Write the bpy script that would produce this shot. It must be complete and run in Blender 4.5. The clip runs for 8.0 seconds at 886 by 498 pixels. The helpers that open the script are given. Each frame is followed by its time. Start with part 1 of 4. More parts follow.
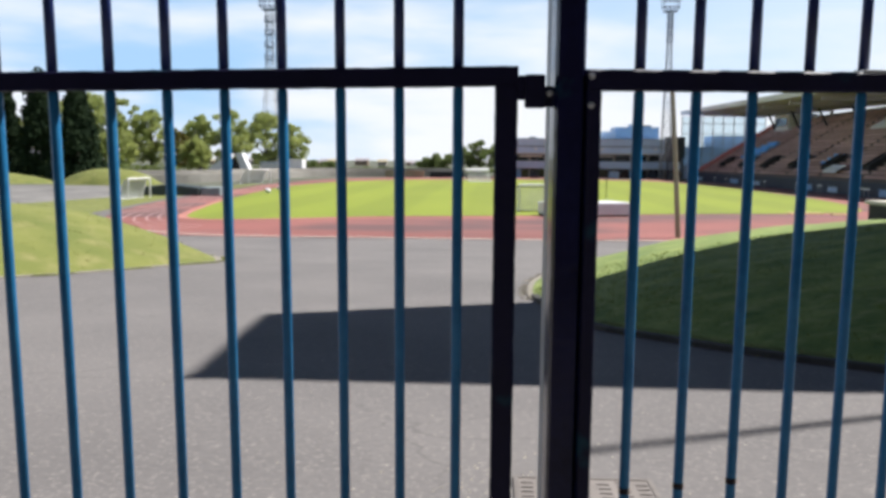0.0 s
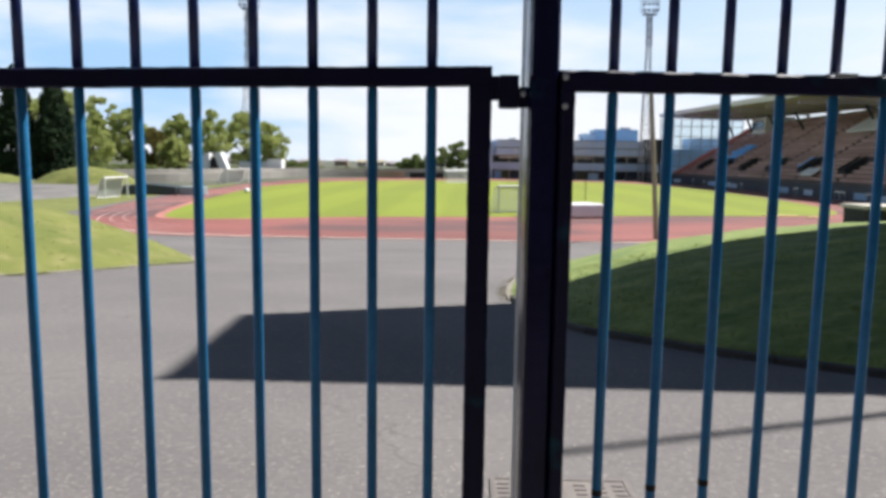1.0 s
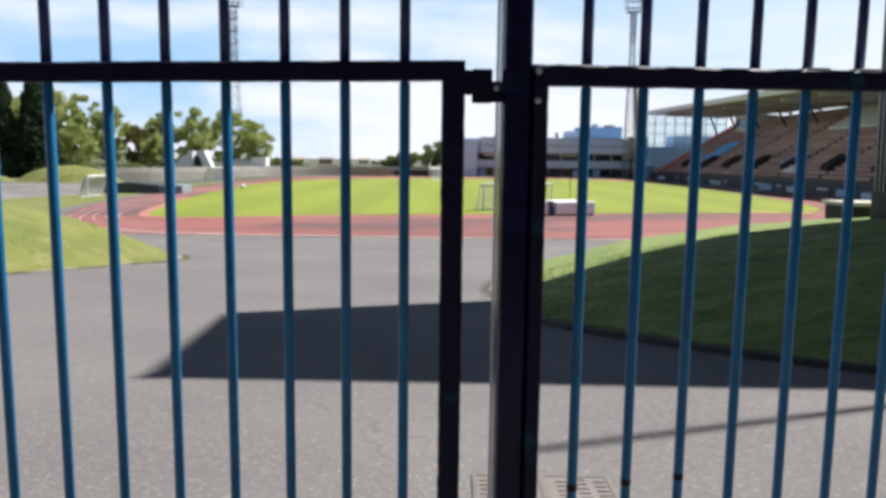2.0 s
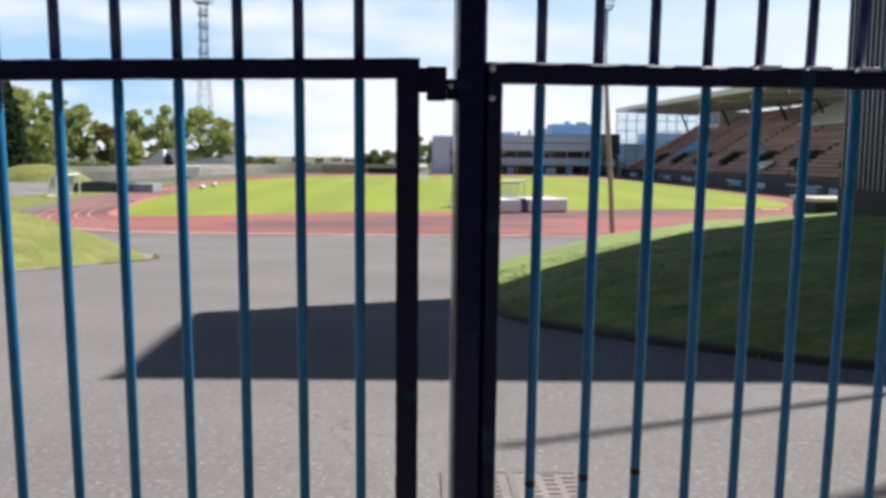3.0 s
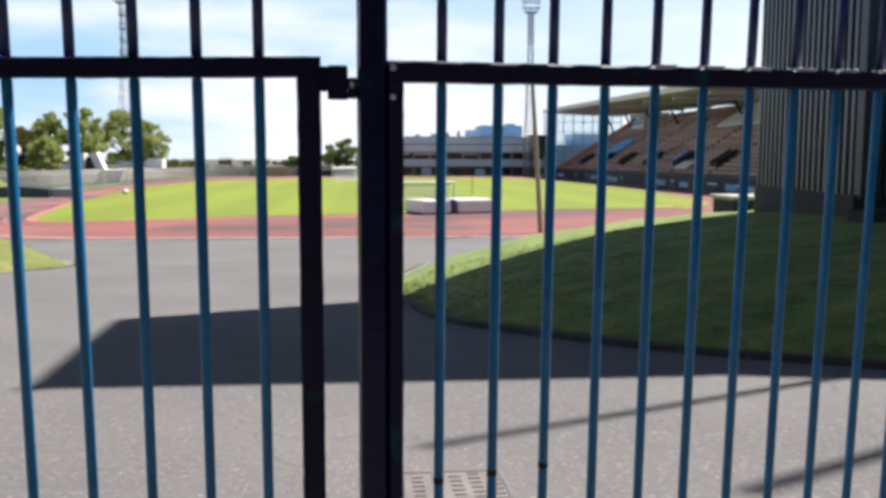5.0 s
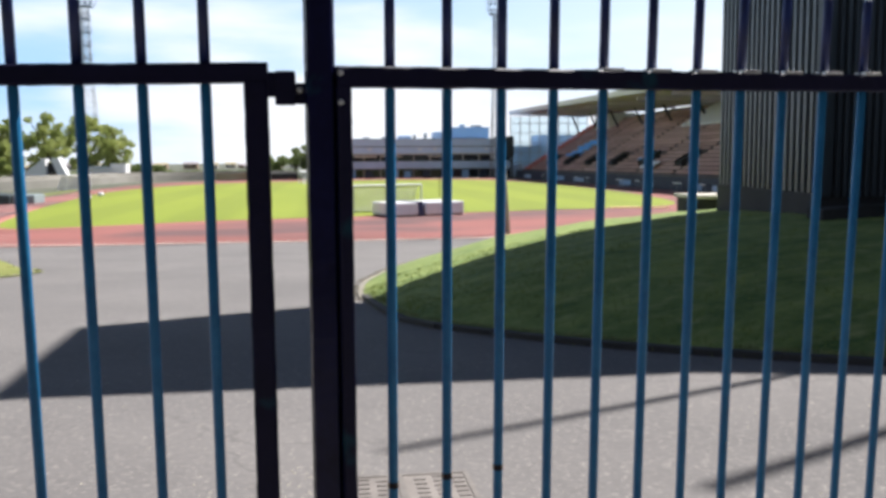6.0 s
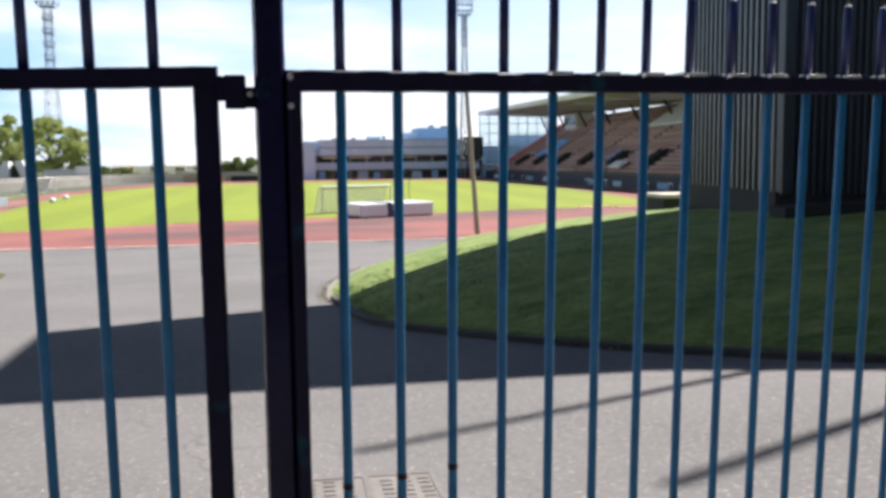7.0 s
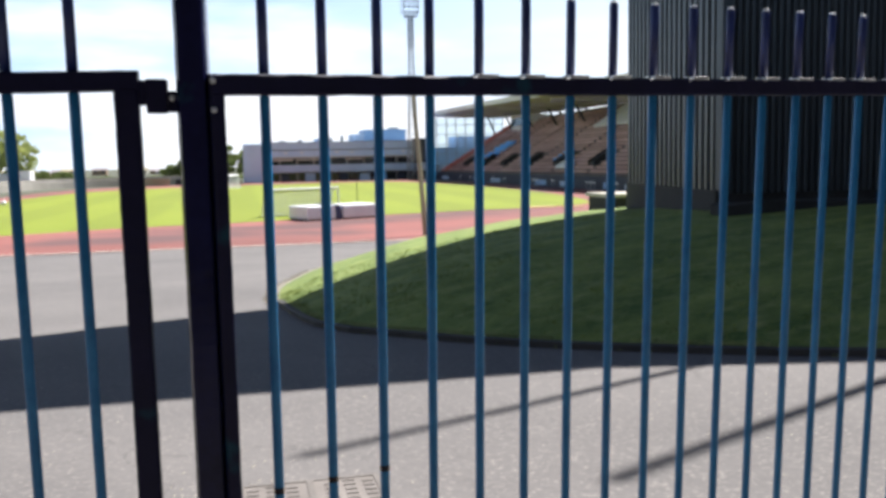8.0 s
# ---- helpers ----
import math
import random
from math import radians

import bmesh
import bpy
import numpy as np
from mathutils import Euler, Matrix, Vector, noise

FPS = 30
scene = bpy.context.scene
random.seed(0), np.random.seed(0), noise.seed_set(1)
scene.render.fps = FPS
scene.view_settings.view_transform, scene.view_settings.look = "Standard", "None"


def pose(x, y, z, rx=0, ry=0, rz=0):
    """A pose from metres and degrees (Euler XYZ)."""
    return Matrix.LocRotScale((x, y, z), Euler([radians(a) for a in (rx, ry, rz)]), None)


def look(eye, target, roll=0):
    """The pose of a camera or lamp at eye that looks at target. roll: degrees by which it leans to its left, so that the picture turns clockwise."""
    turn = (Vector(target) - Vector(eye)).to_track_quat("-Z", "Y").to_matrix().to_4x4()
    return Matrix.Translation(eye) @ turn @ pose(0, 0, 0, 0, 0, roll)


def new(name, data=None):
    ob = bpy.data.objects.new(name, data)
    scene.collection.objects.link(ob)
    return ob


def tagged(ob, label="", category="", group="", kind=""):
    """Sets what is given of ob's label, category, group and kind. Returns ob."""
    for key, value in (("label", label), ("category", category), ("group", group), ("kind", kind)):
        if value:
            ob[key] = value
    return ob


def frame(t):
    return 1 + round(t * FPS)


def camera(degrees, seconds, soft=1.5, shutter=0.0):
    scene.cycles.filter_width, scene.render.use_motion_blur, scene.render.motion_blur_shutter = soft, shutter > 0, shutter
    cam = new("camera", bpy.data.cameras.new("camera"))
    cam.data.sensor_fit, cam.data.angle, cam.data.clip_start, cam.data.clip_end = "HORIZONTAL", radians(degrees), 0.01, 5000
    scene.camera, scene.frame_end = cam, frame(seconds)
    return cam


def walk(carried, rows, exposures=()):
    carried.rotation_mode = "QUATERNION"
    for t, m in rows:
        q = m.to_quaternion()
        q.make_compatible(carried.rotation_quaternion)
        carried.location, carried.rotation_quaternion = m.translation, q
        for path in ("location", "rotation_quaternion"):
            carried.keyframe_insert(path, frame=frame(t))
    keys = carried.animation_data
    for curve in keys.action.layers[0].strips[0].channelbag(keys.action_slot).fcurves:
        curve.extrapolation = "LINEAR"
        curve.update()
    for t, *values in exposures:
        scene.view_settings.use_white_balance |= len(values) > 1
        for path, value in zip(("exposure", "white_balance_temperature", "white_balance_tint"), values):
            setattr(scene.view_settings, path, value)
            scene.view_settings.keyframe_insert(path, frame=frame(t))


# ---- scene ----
cam = camera(53.1, 8.0, soft=3.6)
ROWS = [
    (0.0, 0.000, -0.000, 1.700, 3.03, -5.72, -0.47),
    (0.5, 0.004, 0.007, 1.701, 2.45, -5.67, -0.72),
    (1.0, 0.013, 0.011, 1.699, 1.74, -5.65, -0.83),
    (2.5, 0.053, 0.019, 1.692, 0.11, -5.87, -0.62),
    (3.0, 0.073, 0.018, 1.694, -0.93, -5.92, -0.55),
    (3.5, 0.089, 0.014, 1.691, -2.02, -5.94, -0.53),
    (4.0, 0.104, 0.018, 1.690, -3.13, -5.99, -0.30),
    (4.5, 0.114, 0.014, 1.688, -4.25, -5.90, -0.30),
    (6.0, 0.163, 0.005, 1.693, -7.55, -5.66, 0.40),
    (6.5, 0.181, -0.012, 1.697, -8.33, -5.65, 0.56),
    (7.0, 0.199, -0.017, 1.697, -9.50, -5.64, 0.70),
    (7.5, 0.220, -0.029, 1.696, -10.93, -5.59, 1.05),
    (8.0, 0.242, -0.038, 1.699, -12.83, -5.60, 1.15),
]
walk(cam, [(t, pose(x, y, z, 90 + pitch, roll, yaw)) for t, x, y, z, yaw, pitch, roll in ROWS], [(0.0, 0.72), (3.5, 0.77), (6.5, 0.95), (8.0, 1.06)])

# ---- world and sun ----
SUN_EL, SUN_AZ = 55.0, 29.0      # the sun stands ahead and to the right: azimuth from +x towards +y
world = bpy.data.worlds.new("world")
scene.world = world
world.use_nodes = True
wn, wl = world.node_tree.nodes, world.node_tree.links
wn.clear()
sky = wn.new("ShaderNodeTexSky")
sky.sky_type, sky.sun_disc = "NISHITA", False
sky.sun_elevation, sky.sun_rotation = radians(SUN_EL), radians(90 - SUN_AZ)
sky.air_density, sky.dust_density, sky.ozone_density = 0.5, 0.2, 2.0
geo = wn.new("ShaderNodeTexCoord")
sep = wn.new("ShaderNodeSeparateXYZ")
wl.new(geo.outputs["Generated"], sep.inputs[0])
stretch = wn.new("ShaderNodeMapping")
stretch.inputs["Scale"].default_value = (1.0, 1.0, 4.6)
stretch.inputs["Location"].default_value = (1.35, 0.1, 0.42)
wl.new(geo.outputs["Generated"], stretch.inputs[0])
cloud = wn.new("ShaderNodeTexNoise")
cloud.inputs["Scale"].default_value, cloud.inputs["Detail"].default_value, cloud.inputs["Roughness"].default_value = 2.6, 6.0, 0.5
wl.new(stretch.outputs[0], cloud.inputs["Vector"])
def sky_range(source, lo, hi, a0, a1, smooth=True):
    r = wn.new("ShaderNodeMapRange")
    r.interpolation_type = "SMOOTHSTEP" if smooth else "LINEAR"
    for key, v in (("From Min", lo), ("From Max", hi), ("To Min", a0), ("To Max", a1)):
        r.inputs[key].default_value = v
    wl.new(source, r.inputs["Value"])
    return r.outputs[0]


def sky_mix(fac, a_, colour):
    mx = wn.new("ShaderNodeMix")
    mx.data_type = "RGBA"
    wl.new(fac, mx.inputs["Factor"])
    wl.new(a_, mx.inputs["A"])
    mx.inputs["B"].default_value = (*colour, 1)
    return mx.outputs["Result"]


# pale blue haze low in the sky, then fair-weather clouds that bank up towards the horizon
hazed = sky_mix(sky_range(sep.outputs["Z"], 0.14, 0.32, 0.85, 0.0), sky.outputs[0], (5.9, 9.3, 13.6))
# the haze whitens towards the sun
toward = wn.new("ShaderNodeVectorMath")
toward.operation = "DOT_PRODUCT"
wl.new(geo.outputs["Generated"], toward.inputs[0])
toward.inputs[1].default_value = (math.cos(radians(SUN_AZ)), math.sin(radians(SUN_AZ)), 0)
glare = wn.new("ShaderNodeMath")
glare.operation = "MULTIPLY"
wl.new(sky_range(toward.outputs["Value"], 0.3, 1.0, 0.0, 0.85), glare.inputs[0])
wl.new(sky_range(sep.outputs["Z"], 0.14, 0.32, 1.0, 0.0), glare.inputs[1])
hazed = sky_mix(glare.outputs[0], hazed, (11.2, 12.3, 13.6))
# added unseen glow in the sky opposite the sun, fill for shaded faces
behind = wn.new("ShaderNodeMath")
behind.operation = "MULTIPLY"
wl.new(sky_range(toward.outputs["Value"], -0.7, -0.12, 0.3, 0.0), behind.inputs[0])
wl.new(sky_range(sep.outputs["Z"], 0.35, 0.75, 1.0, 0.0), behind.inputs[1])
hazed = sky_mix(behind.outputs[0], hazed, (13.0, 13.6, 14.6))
bank_up = sky_range(sep.outputs["Z"], 0.0, 0.4, 0.19, -0.36, False)
dens = wn.new("ShaderNodeMath")
dens.operation = "ADD"
wl.new(cloud.outputs["Fac"], dens.inputs[0])
wl.new(bank_up, dens.inputs[1])
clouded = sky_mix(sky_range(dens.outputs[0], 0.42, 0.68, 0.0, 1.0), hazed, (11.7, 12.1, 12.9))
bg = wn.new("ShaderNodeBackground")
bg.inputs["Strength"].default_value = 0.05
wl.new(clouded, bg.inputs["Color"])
wout = wn.new("ShaderNodeOutputWorld")
wl.new(bg.outputs[0], wout.inputs["Surface"])

sun = new("sun", bpy.data.lights.new("sun", "SUN"))
sun.data.energy, sun.data.angle, sun.data.color = 5.0, radians(0.5), (1.0, 0.965, 0.945)
a, e = radians(SUN_AZ), radians(SUN_EL)
sun.matrix_world = look((60 * math.cos(a) * math.cos(e), 60 * math.sin(a) * math.cos(e), 60 * math.sin(e)), (0, 0, 0))


# ---- materials ----
def mat(name, dark, light, rough=0.8, metal=0.0, scale=6.0, fine=60.0, bump=0.15, dist=0.01, spec=0.5, random_piece=0.0, coat=0.0, stretch=(1, 1, 1), lo=0.45, hi=1.05, chips=None, stripes=0.0, cracks=0.0, islands=0.0):
    """Two colours mixed by coarse and fine noise, with fine relief."""
    m = bpy.data.materials.new(name)
    m.use_nodes = True
    n, l = m.node_tree.nodes, m.node_tree.links
    b = n["Principled BSDF"]
    tc = n.new("ShaderNodeTexCoord")
    mp = n.new("ShaderNodeMapping")
    mp.inputs["Scale"].default_value = stretch
    geo_ = n.new("ShaderNodeNewGeometry")
    l.new(geo_.outputs["Position"], mp.inputs[0])
    n1, n2 = n.new("ShaderNodeTexNoise"), n.new("ShaderNodeTexNoise")
    n1.inputs["Scale"].default_value, n1.inputs["Detail"].default_value = scale, 5
    n2.inputs["Scale"].default_value, n2.inputs["Detail"].default_value = fine, 3
    for k in (n1, n2):
        l.new(mp.outputs[0], k.inputs["Vector"])
    add = n.new("ShaderNodeMath")
    add.operation = "MULTIPLY_ADD"
    l.new(n2.outputs["Fac"], add.inputs[0])
    add.inputs[1].default_value = 0.5
    l.new(n1.outputs["Fac"], add.inputs[2])
    rng = n.new("ShaderNodeMapRange")
    rng.inputs["From Min"].default_value, rng.inputs["From Max"].default_value = lo, hi
    l.new(add.outputs[0], rng.inputs["Value"])
    mix = n.new("ShaderNodeMix")
    mix.data_type = "RGBA"
    mix.inputs["A"].default_value, mix.inputs["B"].default_value = (*dark, 1), (*light, 1)
    l.new(rng.outputs[0], mix.inputs["Factor"])
    col = mix.outputs["Result"]
    if chips:
        n3, cut, mix3 = n.new("ShaderNodeTexNoise"), n.new("ShaderNodeMapRange"), n.new("ShaderNodeMix")
        n3.inputs["Scale"].default_value, n3.inputs["Detail"].default_value = chips[1], 4
        l.new(mp.outputs[0], n3.inputs["Vector"])
        cut.inputs["From Min"].default_value, cut.inputs["From Max"].default_value = chips[2], chips[2] + chips[3]
        l.new(n3.outputs["Fac"], cut.inputs["Value"])
        mix3.data_type = "RGBA"
        l.new(cut.outputs[0], mix3.inputs["Factor"])
        l.new(col, mix3.inputs["A"])
        mix3.inputs["B"].default_value = (*chips[0], 1)
        col = mix3.outputs["Result"]
    if cracks:
        vo, warp, cr, gap, hc = (n.new("ShaderNode" + k) for k in ("TexVoronoi", "TexNoise", "MapRange", "MapRange", "HueSaturation"))
        vo.feature = "DISTANCE_TO_EDGE"
        vo.inputs["Scale"].default_value, warp.inputs["Scale"].default_value, warp.inputs["Detail"].default_value = 0.45, 1.1, 4
        l.new(geo_.outputs["Position"], warp.inputs["Vector"])
        wadd = n.new("ShaderNodeVectorMath")
        wadd.operation = "ADD"
        l.new(geo_.outputs["Position"], wadd.inputs[0])
        l.new(warp.outputs["Color"], wadd.inputs[1])
        l.new(wadd.outputs[0], vo.inputs["Vector"])
        # fine cracks, open only in places
        l.new(n1.outputs["Fac"], gap.inputs["Value"])
        gap.inputs["From Min"].default_value, gap.inputs["From Max"].default_value = 0.42, 0.6
        gap.inputs["To Min"].default_value, gap.inputs["To Max"].default_value = 1.0, 1 - cracks
        cr.inputs["From Max"].default_value = 0.012
        l.new(vo.outputs["Distance"], cr.inputs["Value"])
        l.new(gap.outputs[0], cr.inputs["To Min"])
        l.new(cr.outputs[0], hc.inputs["Value"])
        l.new(col, hc.inputs["Color"])
        col = hc.outputs["Color"]
    if islands:
        ih, ir = n.new("ShaderNodeHueSaturation"), n.new("ShaderNodeMapRange")
        ir.inputs["To Min"].default_value, ir.inputs["To Max"].default_value = 1 - islands, 1 + islands
        l.new(geo_.outputs["Random Per Island"], ir.inputs["Value"])
        l.new(ir.outputs[0], ih.inputs["Value"])
        l.new(col, ih.inputs["Color"])
        col = ih.outputs["Color"]
    if stripes:
        wv, sr, hs = n.new("ShaderNodeTexWave"), n.new("ShaderNodeMapRange"), n.new("ShaderNodeHueSaturation")
        wv.inputs["Scale"].default_value, wv.inputs["Distortion"].default_value = stripes, 0.6
        l.new(geo_.outputs["Position"], wv.inputs["Vector"])
        sr.inputs["From Min"].default_value, sr.inputs["From Max"].default_value = 0.35, 0.65
        sr.inputs["To Min"].default_value, sr.inputs["To Max"].default_value = 0.94, 1.05
        l.new(wv.outputs["Fac"], sr.inputs["Value"])
        l.new(sr.outputs[0], hs.inputs["Value"])
        l.new(col, hs.inputs["Color"])
        col = hs.outputs["Color"]
    if random_piece:
        info = n.new("ShaderNodeObjectInfo")
        hsv = n.new("ShaderNodeHueSaturation")
        vr = n.new("ShaderNodeMapRange")
        vr.inputs["To Min"].default_value, vr.inputs["To Max"].default_value = 1 - random_piece, 1 + random_piece
        l.new(info.outputs["Random"], vr.inputs["Value"])
        l.new(vr.outputs[0], hsv.inputs["Value"])
        l.new(col, hsv.inputs["Color"])
        col = hsv.outputs["Color"]
    l.new(col, b.inputs["Base Color"])
    b.inputs["Roughness"].default_value, b.inputs["Metallic"].default_value = rough, metal
    b.inputs["Specular IOR Level"].default_value = spec
    b.inputs["Coat Weight"].default_value = coat
    if bump:
        bp = n.new("ShaderNodeBump")
        bp.inputs["Strength"].default_value, bp.inputs["Distance"].default_value = bump, dist
        l.new(add.outputs[0], bp.inputs["Height"])
        l.new(bp.outputs[0], b.inputs["Normal"])
    return m


def glass(name, tint=(0.85, 0.92, 0.95), rough=0.02):
    m = bpy.data.materials.new(name)
    m.use_nodes = True
    n, l = m.node_tree.nodes, m.node_tree.links
    n.remove(n["Principled BSDF"])
    tr, gl, mx, fr = n.new("ShaderNodeBsdfTransparent"), n.new("ShaderNodeBsdfGlossy"), n.new("ShaderNodeMixShader"), n.new("ShaderNodeFresnel")
    tr.inputs[0].default_value = (*tint, 1)
    gl.inputs["Roughness"].default_value = rough
    l.new(fr.outputs[0], mx.inputs[0])
    l.new(tr.outputs[0], mx.inputs[1])
    l.new(gl.outputs[0], mx.inputs[2])
    l.new(mx.outputs[0], n["Material Output"].inputs[0])
    return m


M_ASPHALT = mat("asphalt", (0.110, 0.103, 0.100), (0.172, 0.160, 0.152), 0.92, scale=0.3, fine=18, bump=0.8, dist=0.012, lo=0.48, hi=1.02, chips=((0.25, 0.23, 0.21), 26.0, 0.57, 0.14), cracks=0.28)
M_FARLAND = mat("far_land", (0.06, 0.075, 0.045), (0.12, 0.12, 0.085), 0.95, scale=0.02, fine=0.3, bump=0)
M_TRACK = mat("track_rubber", (0.185, 0.063, 0.052), (0.325, 0.116, 0.098), 0.85, scale=0.12, fine=14, bump=0.2, lo=0.5, hi=0.98, chips=((0.120, 0.062, 0.060), 0.13, 0.46, 0.16), stretch=(0.5, 1, 1))
M_LINE = mat("worn_lane_line", (0.38, 0.22, 0.20), (0.50, 0.36, 0.34), 0.8, scale=1.5, fine=20, bump=0)
M_PITCH = mat("pitch_grass", (0.160, 0.205, 0.012), (0.212, 0.255, 0.018), 0.9, scale=0.07, fine=9, bump=0.4, dist=0.03, stretch=(1, 0.35, 1), stripes=0.035)
M_BANK = mat("bank_grass", (0.066, 0.124, 0.027), (0.250, 0.306, 0.078), 0.95, scale=1.5, fine=16, bump=0.5, dist=0.03, stretch=(0.6, 1.3, 1), lo=0.52, hi=0.98, chips=((0.31, 0.335, 0.12), 4.5, 0.52, 0.3))
M_BLADE = mat("grass_blade", (0.12, 0.18, 0.038), (0.31, 0.35, 0.10), 0.9, scale=1.5, fine=8, bump=0, spec=0.2, islands=0.35)
M_FRINGE = mat("pale_fringe_grass", (0.20, 0.23, 0.08), (0.42, 0.43, 0.20), 0.9, scale=2.5, fine=12, bump=0, spec=0.2, islands=0.3)
M_DRYBANK = mat("dry_bank_grass", (0.105, 0.13, 0.025), (0.18, 0.192, 0.045), 0.95, scale=0.6, fine=45, bump=0.25, dist=0.02, lo=0.52, hi=0.98, chips=((0.235, 0.22, 0.08), 1.5, 0.52, 0.3))
M_KERB = mat("dark_kerb_stone", (0.035, 0.033, 0.031), (0.08, 0.074, 0.068), 0.85, scale=2, fine=40, bump=0.6, random_piece=0.1)
M_PALEKERB = mat("pale_kerb_stone", (0.18, 0.16, 0.125), (0.28, 0.255, 0.20), 0.85, scale=4, fine=60, bump=0.5, random_piece=0.15)
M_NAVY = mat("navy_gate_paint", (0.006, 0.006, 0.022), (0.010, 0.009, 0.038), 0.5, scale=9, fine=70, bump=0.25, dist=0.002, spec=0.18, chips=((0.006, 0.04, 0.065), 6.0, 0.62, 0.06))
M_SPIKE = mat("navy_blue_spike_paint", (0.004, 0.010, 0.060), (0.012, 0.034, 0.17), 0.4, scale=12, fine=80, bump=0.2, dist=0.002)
M_POST = mat("glossy_navy_post_paint", (0.005, 0.005, 0.024), (0.010, 0.011, 0.055), 0.26, scale=7, fine=60, bump=0.15, dist=0.002, spec=0.2, chips=((0.006, 0.04, 0.065), 5.0, 0.60, 0.06))
# grey holds the sheen of ground and sky on the post's left side
M_POSTBACK = mat("grey_sheen_post_side", (0.16, 0.165, 0.18), (0.30, 0.305, 0.32), 0.5, scale=6, fine=50, bump=0.1, dist=0.002)
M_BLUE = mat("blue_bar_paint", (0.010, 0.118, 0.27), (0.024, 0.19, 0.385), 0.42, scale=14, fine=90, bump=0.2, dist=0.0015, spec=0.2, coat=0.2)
M_TIP = mat("worn_bright_steel", (0.45, 0.45, 0.44), (0.75, 0.75, 0.73), 0.4, 0.6, scale=30, fine=120)
M_BAND = mat("band_black", (0.006, 0.006, 0.008), (0.02, 0.014, 0.012), 0.8, scale=30, fine=120)
M_CLAD = mat("grey_metal_cladding", (0.036, 0.046, 0.054), (0.070, 0.083, 0.094), 0.38, 0.15, scale=0.5, fine=12, bump=0.05, stretch=(1, 1, 0.2), random_piece=0.14)
M_CONC = mat("concrete", (0.22, 0.205, 0.18), (0.36, 0.34, 0.30), 0.9, scale=0.5, fine=12, bump=0.3)
M_DARKCONC = mat("dark_stained_concrete", (0.022, 0.022, 0.023), (0.052, 0.050, 0.048), 0.9, scale=0.8, fine=14, bump=0.4)
M_SLAB = mat("pale_concrete", (0.40, 0.37, 0.31), (0.56, 0.53, 0.46), 0.9, scale=1.2, fine=20, bump=0.3)
M_WHITE = mat("white_paint", (0.68, 0.69, 0.70), (0.80, 0.80, 0.79), 0.55, scale=0.8, fine=10, bump=0.05)
M_VINYL = mat("white_vinyl", (0.66, 0.66, 0.68), (0.78, 0.78, 0.79), 0.45, scale=1.2, fine=9, bump=0.2)
M_NAVYVINYL = mat("navy_vinyl", (0.012, 0.018, 0.06), (0.03, 0.04, 0.11), 0.5, scale=2, fine=9, bump=0.2)
M_STEEL = mat("galvanised_steel", (0.22, 0.24, 0.26), (0.36, 0.38, 0.40), 0.5, 0.7, scale=2, fine=20, bump=0)
# blue-grey mast steel, lightened in colour to look hazed by distance
M_MAST = mat("hazed_mast_steel", (0.22, 0.28, 0.38), (0.32, 0.38, 0.48), 0.6, 0.0, scale=2, fine=20, bump=0)
M_STEP = mat("dark_terrace_concrete", (0.085, 0.072, 0.068), (0.16, 0.135, 0.125), 0.9, scale=0.4, fine=5, bump=0)
M_WOOD = mat("weathered_pole_wood", (0.22, 0.195, 0.13), (0.34, 0.31, 0.22), 0.85, scale=1.5, fine=40, bump=0.4, stretch=(1, 1, 0.1))
M_SEAT = mat("faded_red_brown_seats", (0.30, 0.165, 0.15), (0.50, 0.335, 0.30), 0.7, random_piece=0.2, scale=0.12, fine=2.2, bump=0, lo=0.5, hi=1.0)
# redder copy of the seat colour, sunlight painted on the far end block
M_SEAT_SUNLIT = mat("sunlit_red_seats", (0.42, 0.09, 0.06), (0.55, 0.14, 0.09), 0.65, scale=0.4, fine=4, bump=0)
M_BLUESEAT = mat("blue_seats", (0.05, 0.31, 0.78), (0.10, 0.43, 0.90), 0.6, scale=0.5, fine=4, bump=0)
# soffit shifted to blue to offset the yellow light bounced from the pitch
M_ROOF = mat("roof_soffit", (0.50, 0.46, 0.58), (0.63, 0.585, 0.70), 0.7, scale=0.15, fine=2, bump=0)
M_FASCIA = mat("pale_roof_fascia", (0.62, 0.60, 0.62), (0.76, 0.74, 0.76), 0.6, scale=0.2, fine=2, bump=0)
# black for dark parts and for the shade painted into openings
M_BLACK = mat("black_parts_and_opening_shade", (0.008, 0.008, 0.009), (0.02, 0.02, 0.022), 0.7, scale=1, fine=8, bump=0)
M_BARRIER = mat("dark_blue_barrier", (0.010, 0.016, 0.035), (0.024, 0.034, 0.06), 0.6, scale=0.7, fine=5, bump=0)
# blue shift in both greys offsets warm light bounced off pitch and track
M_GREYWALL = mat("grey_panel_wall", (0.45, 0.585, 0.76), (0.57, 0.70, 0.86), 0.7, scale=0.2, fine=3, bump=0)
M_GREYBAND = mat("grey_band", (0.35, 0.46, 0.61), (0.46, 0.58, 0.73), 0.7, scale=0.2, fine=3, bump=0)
M_WINDOW = mat("dark_window_glass", (0.012, 0.015, 0.02), (0.03, 0.035, 0.042), 0.12, scale=0.3, fine=2, bump=0)
M_BLUEBOX = mat("blue_plant_room", (0.20, 0.36, 0.58), (0.28, 0.44, 0.66), 0.6, scale=0.5, fine=4, bump=0)
M_BARK = mat("bark", (0.05, 0.04, 0.03), (0.11, 0.09, 0.065), 0.9, scale=3, fine=30, bump=0.5)
M_LEAF = mat("broadleaf_foliage", (0.27, 0.34, 0.095), (0.60, 0.63, 0.26), 0.8, spec=0.1, scale=0.28, fine=3, bump=0)
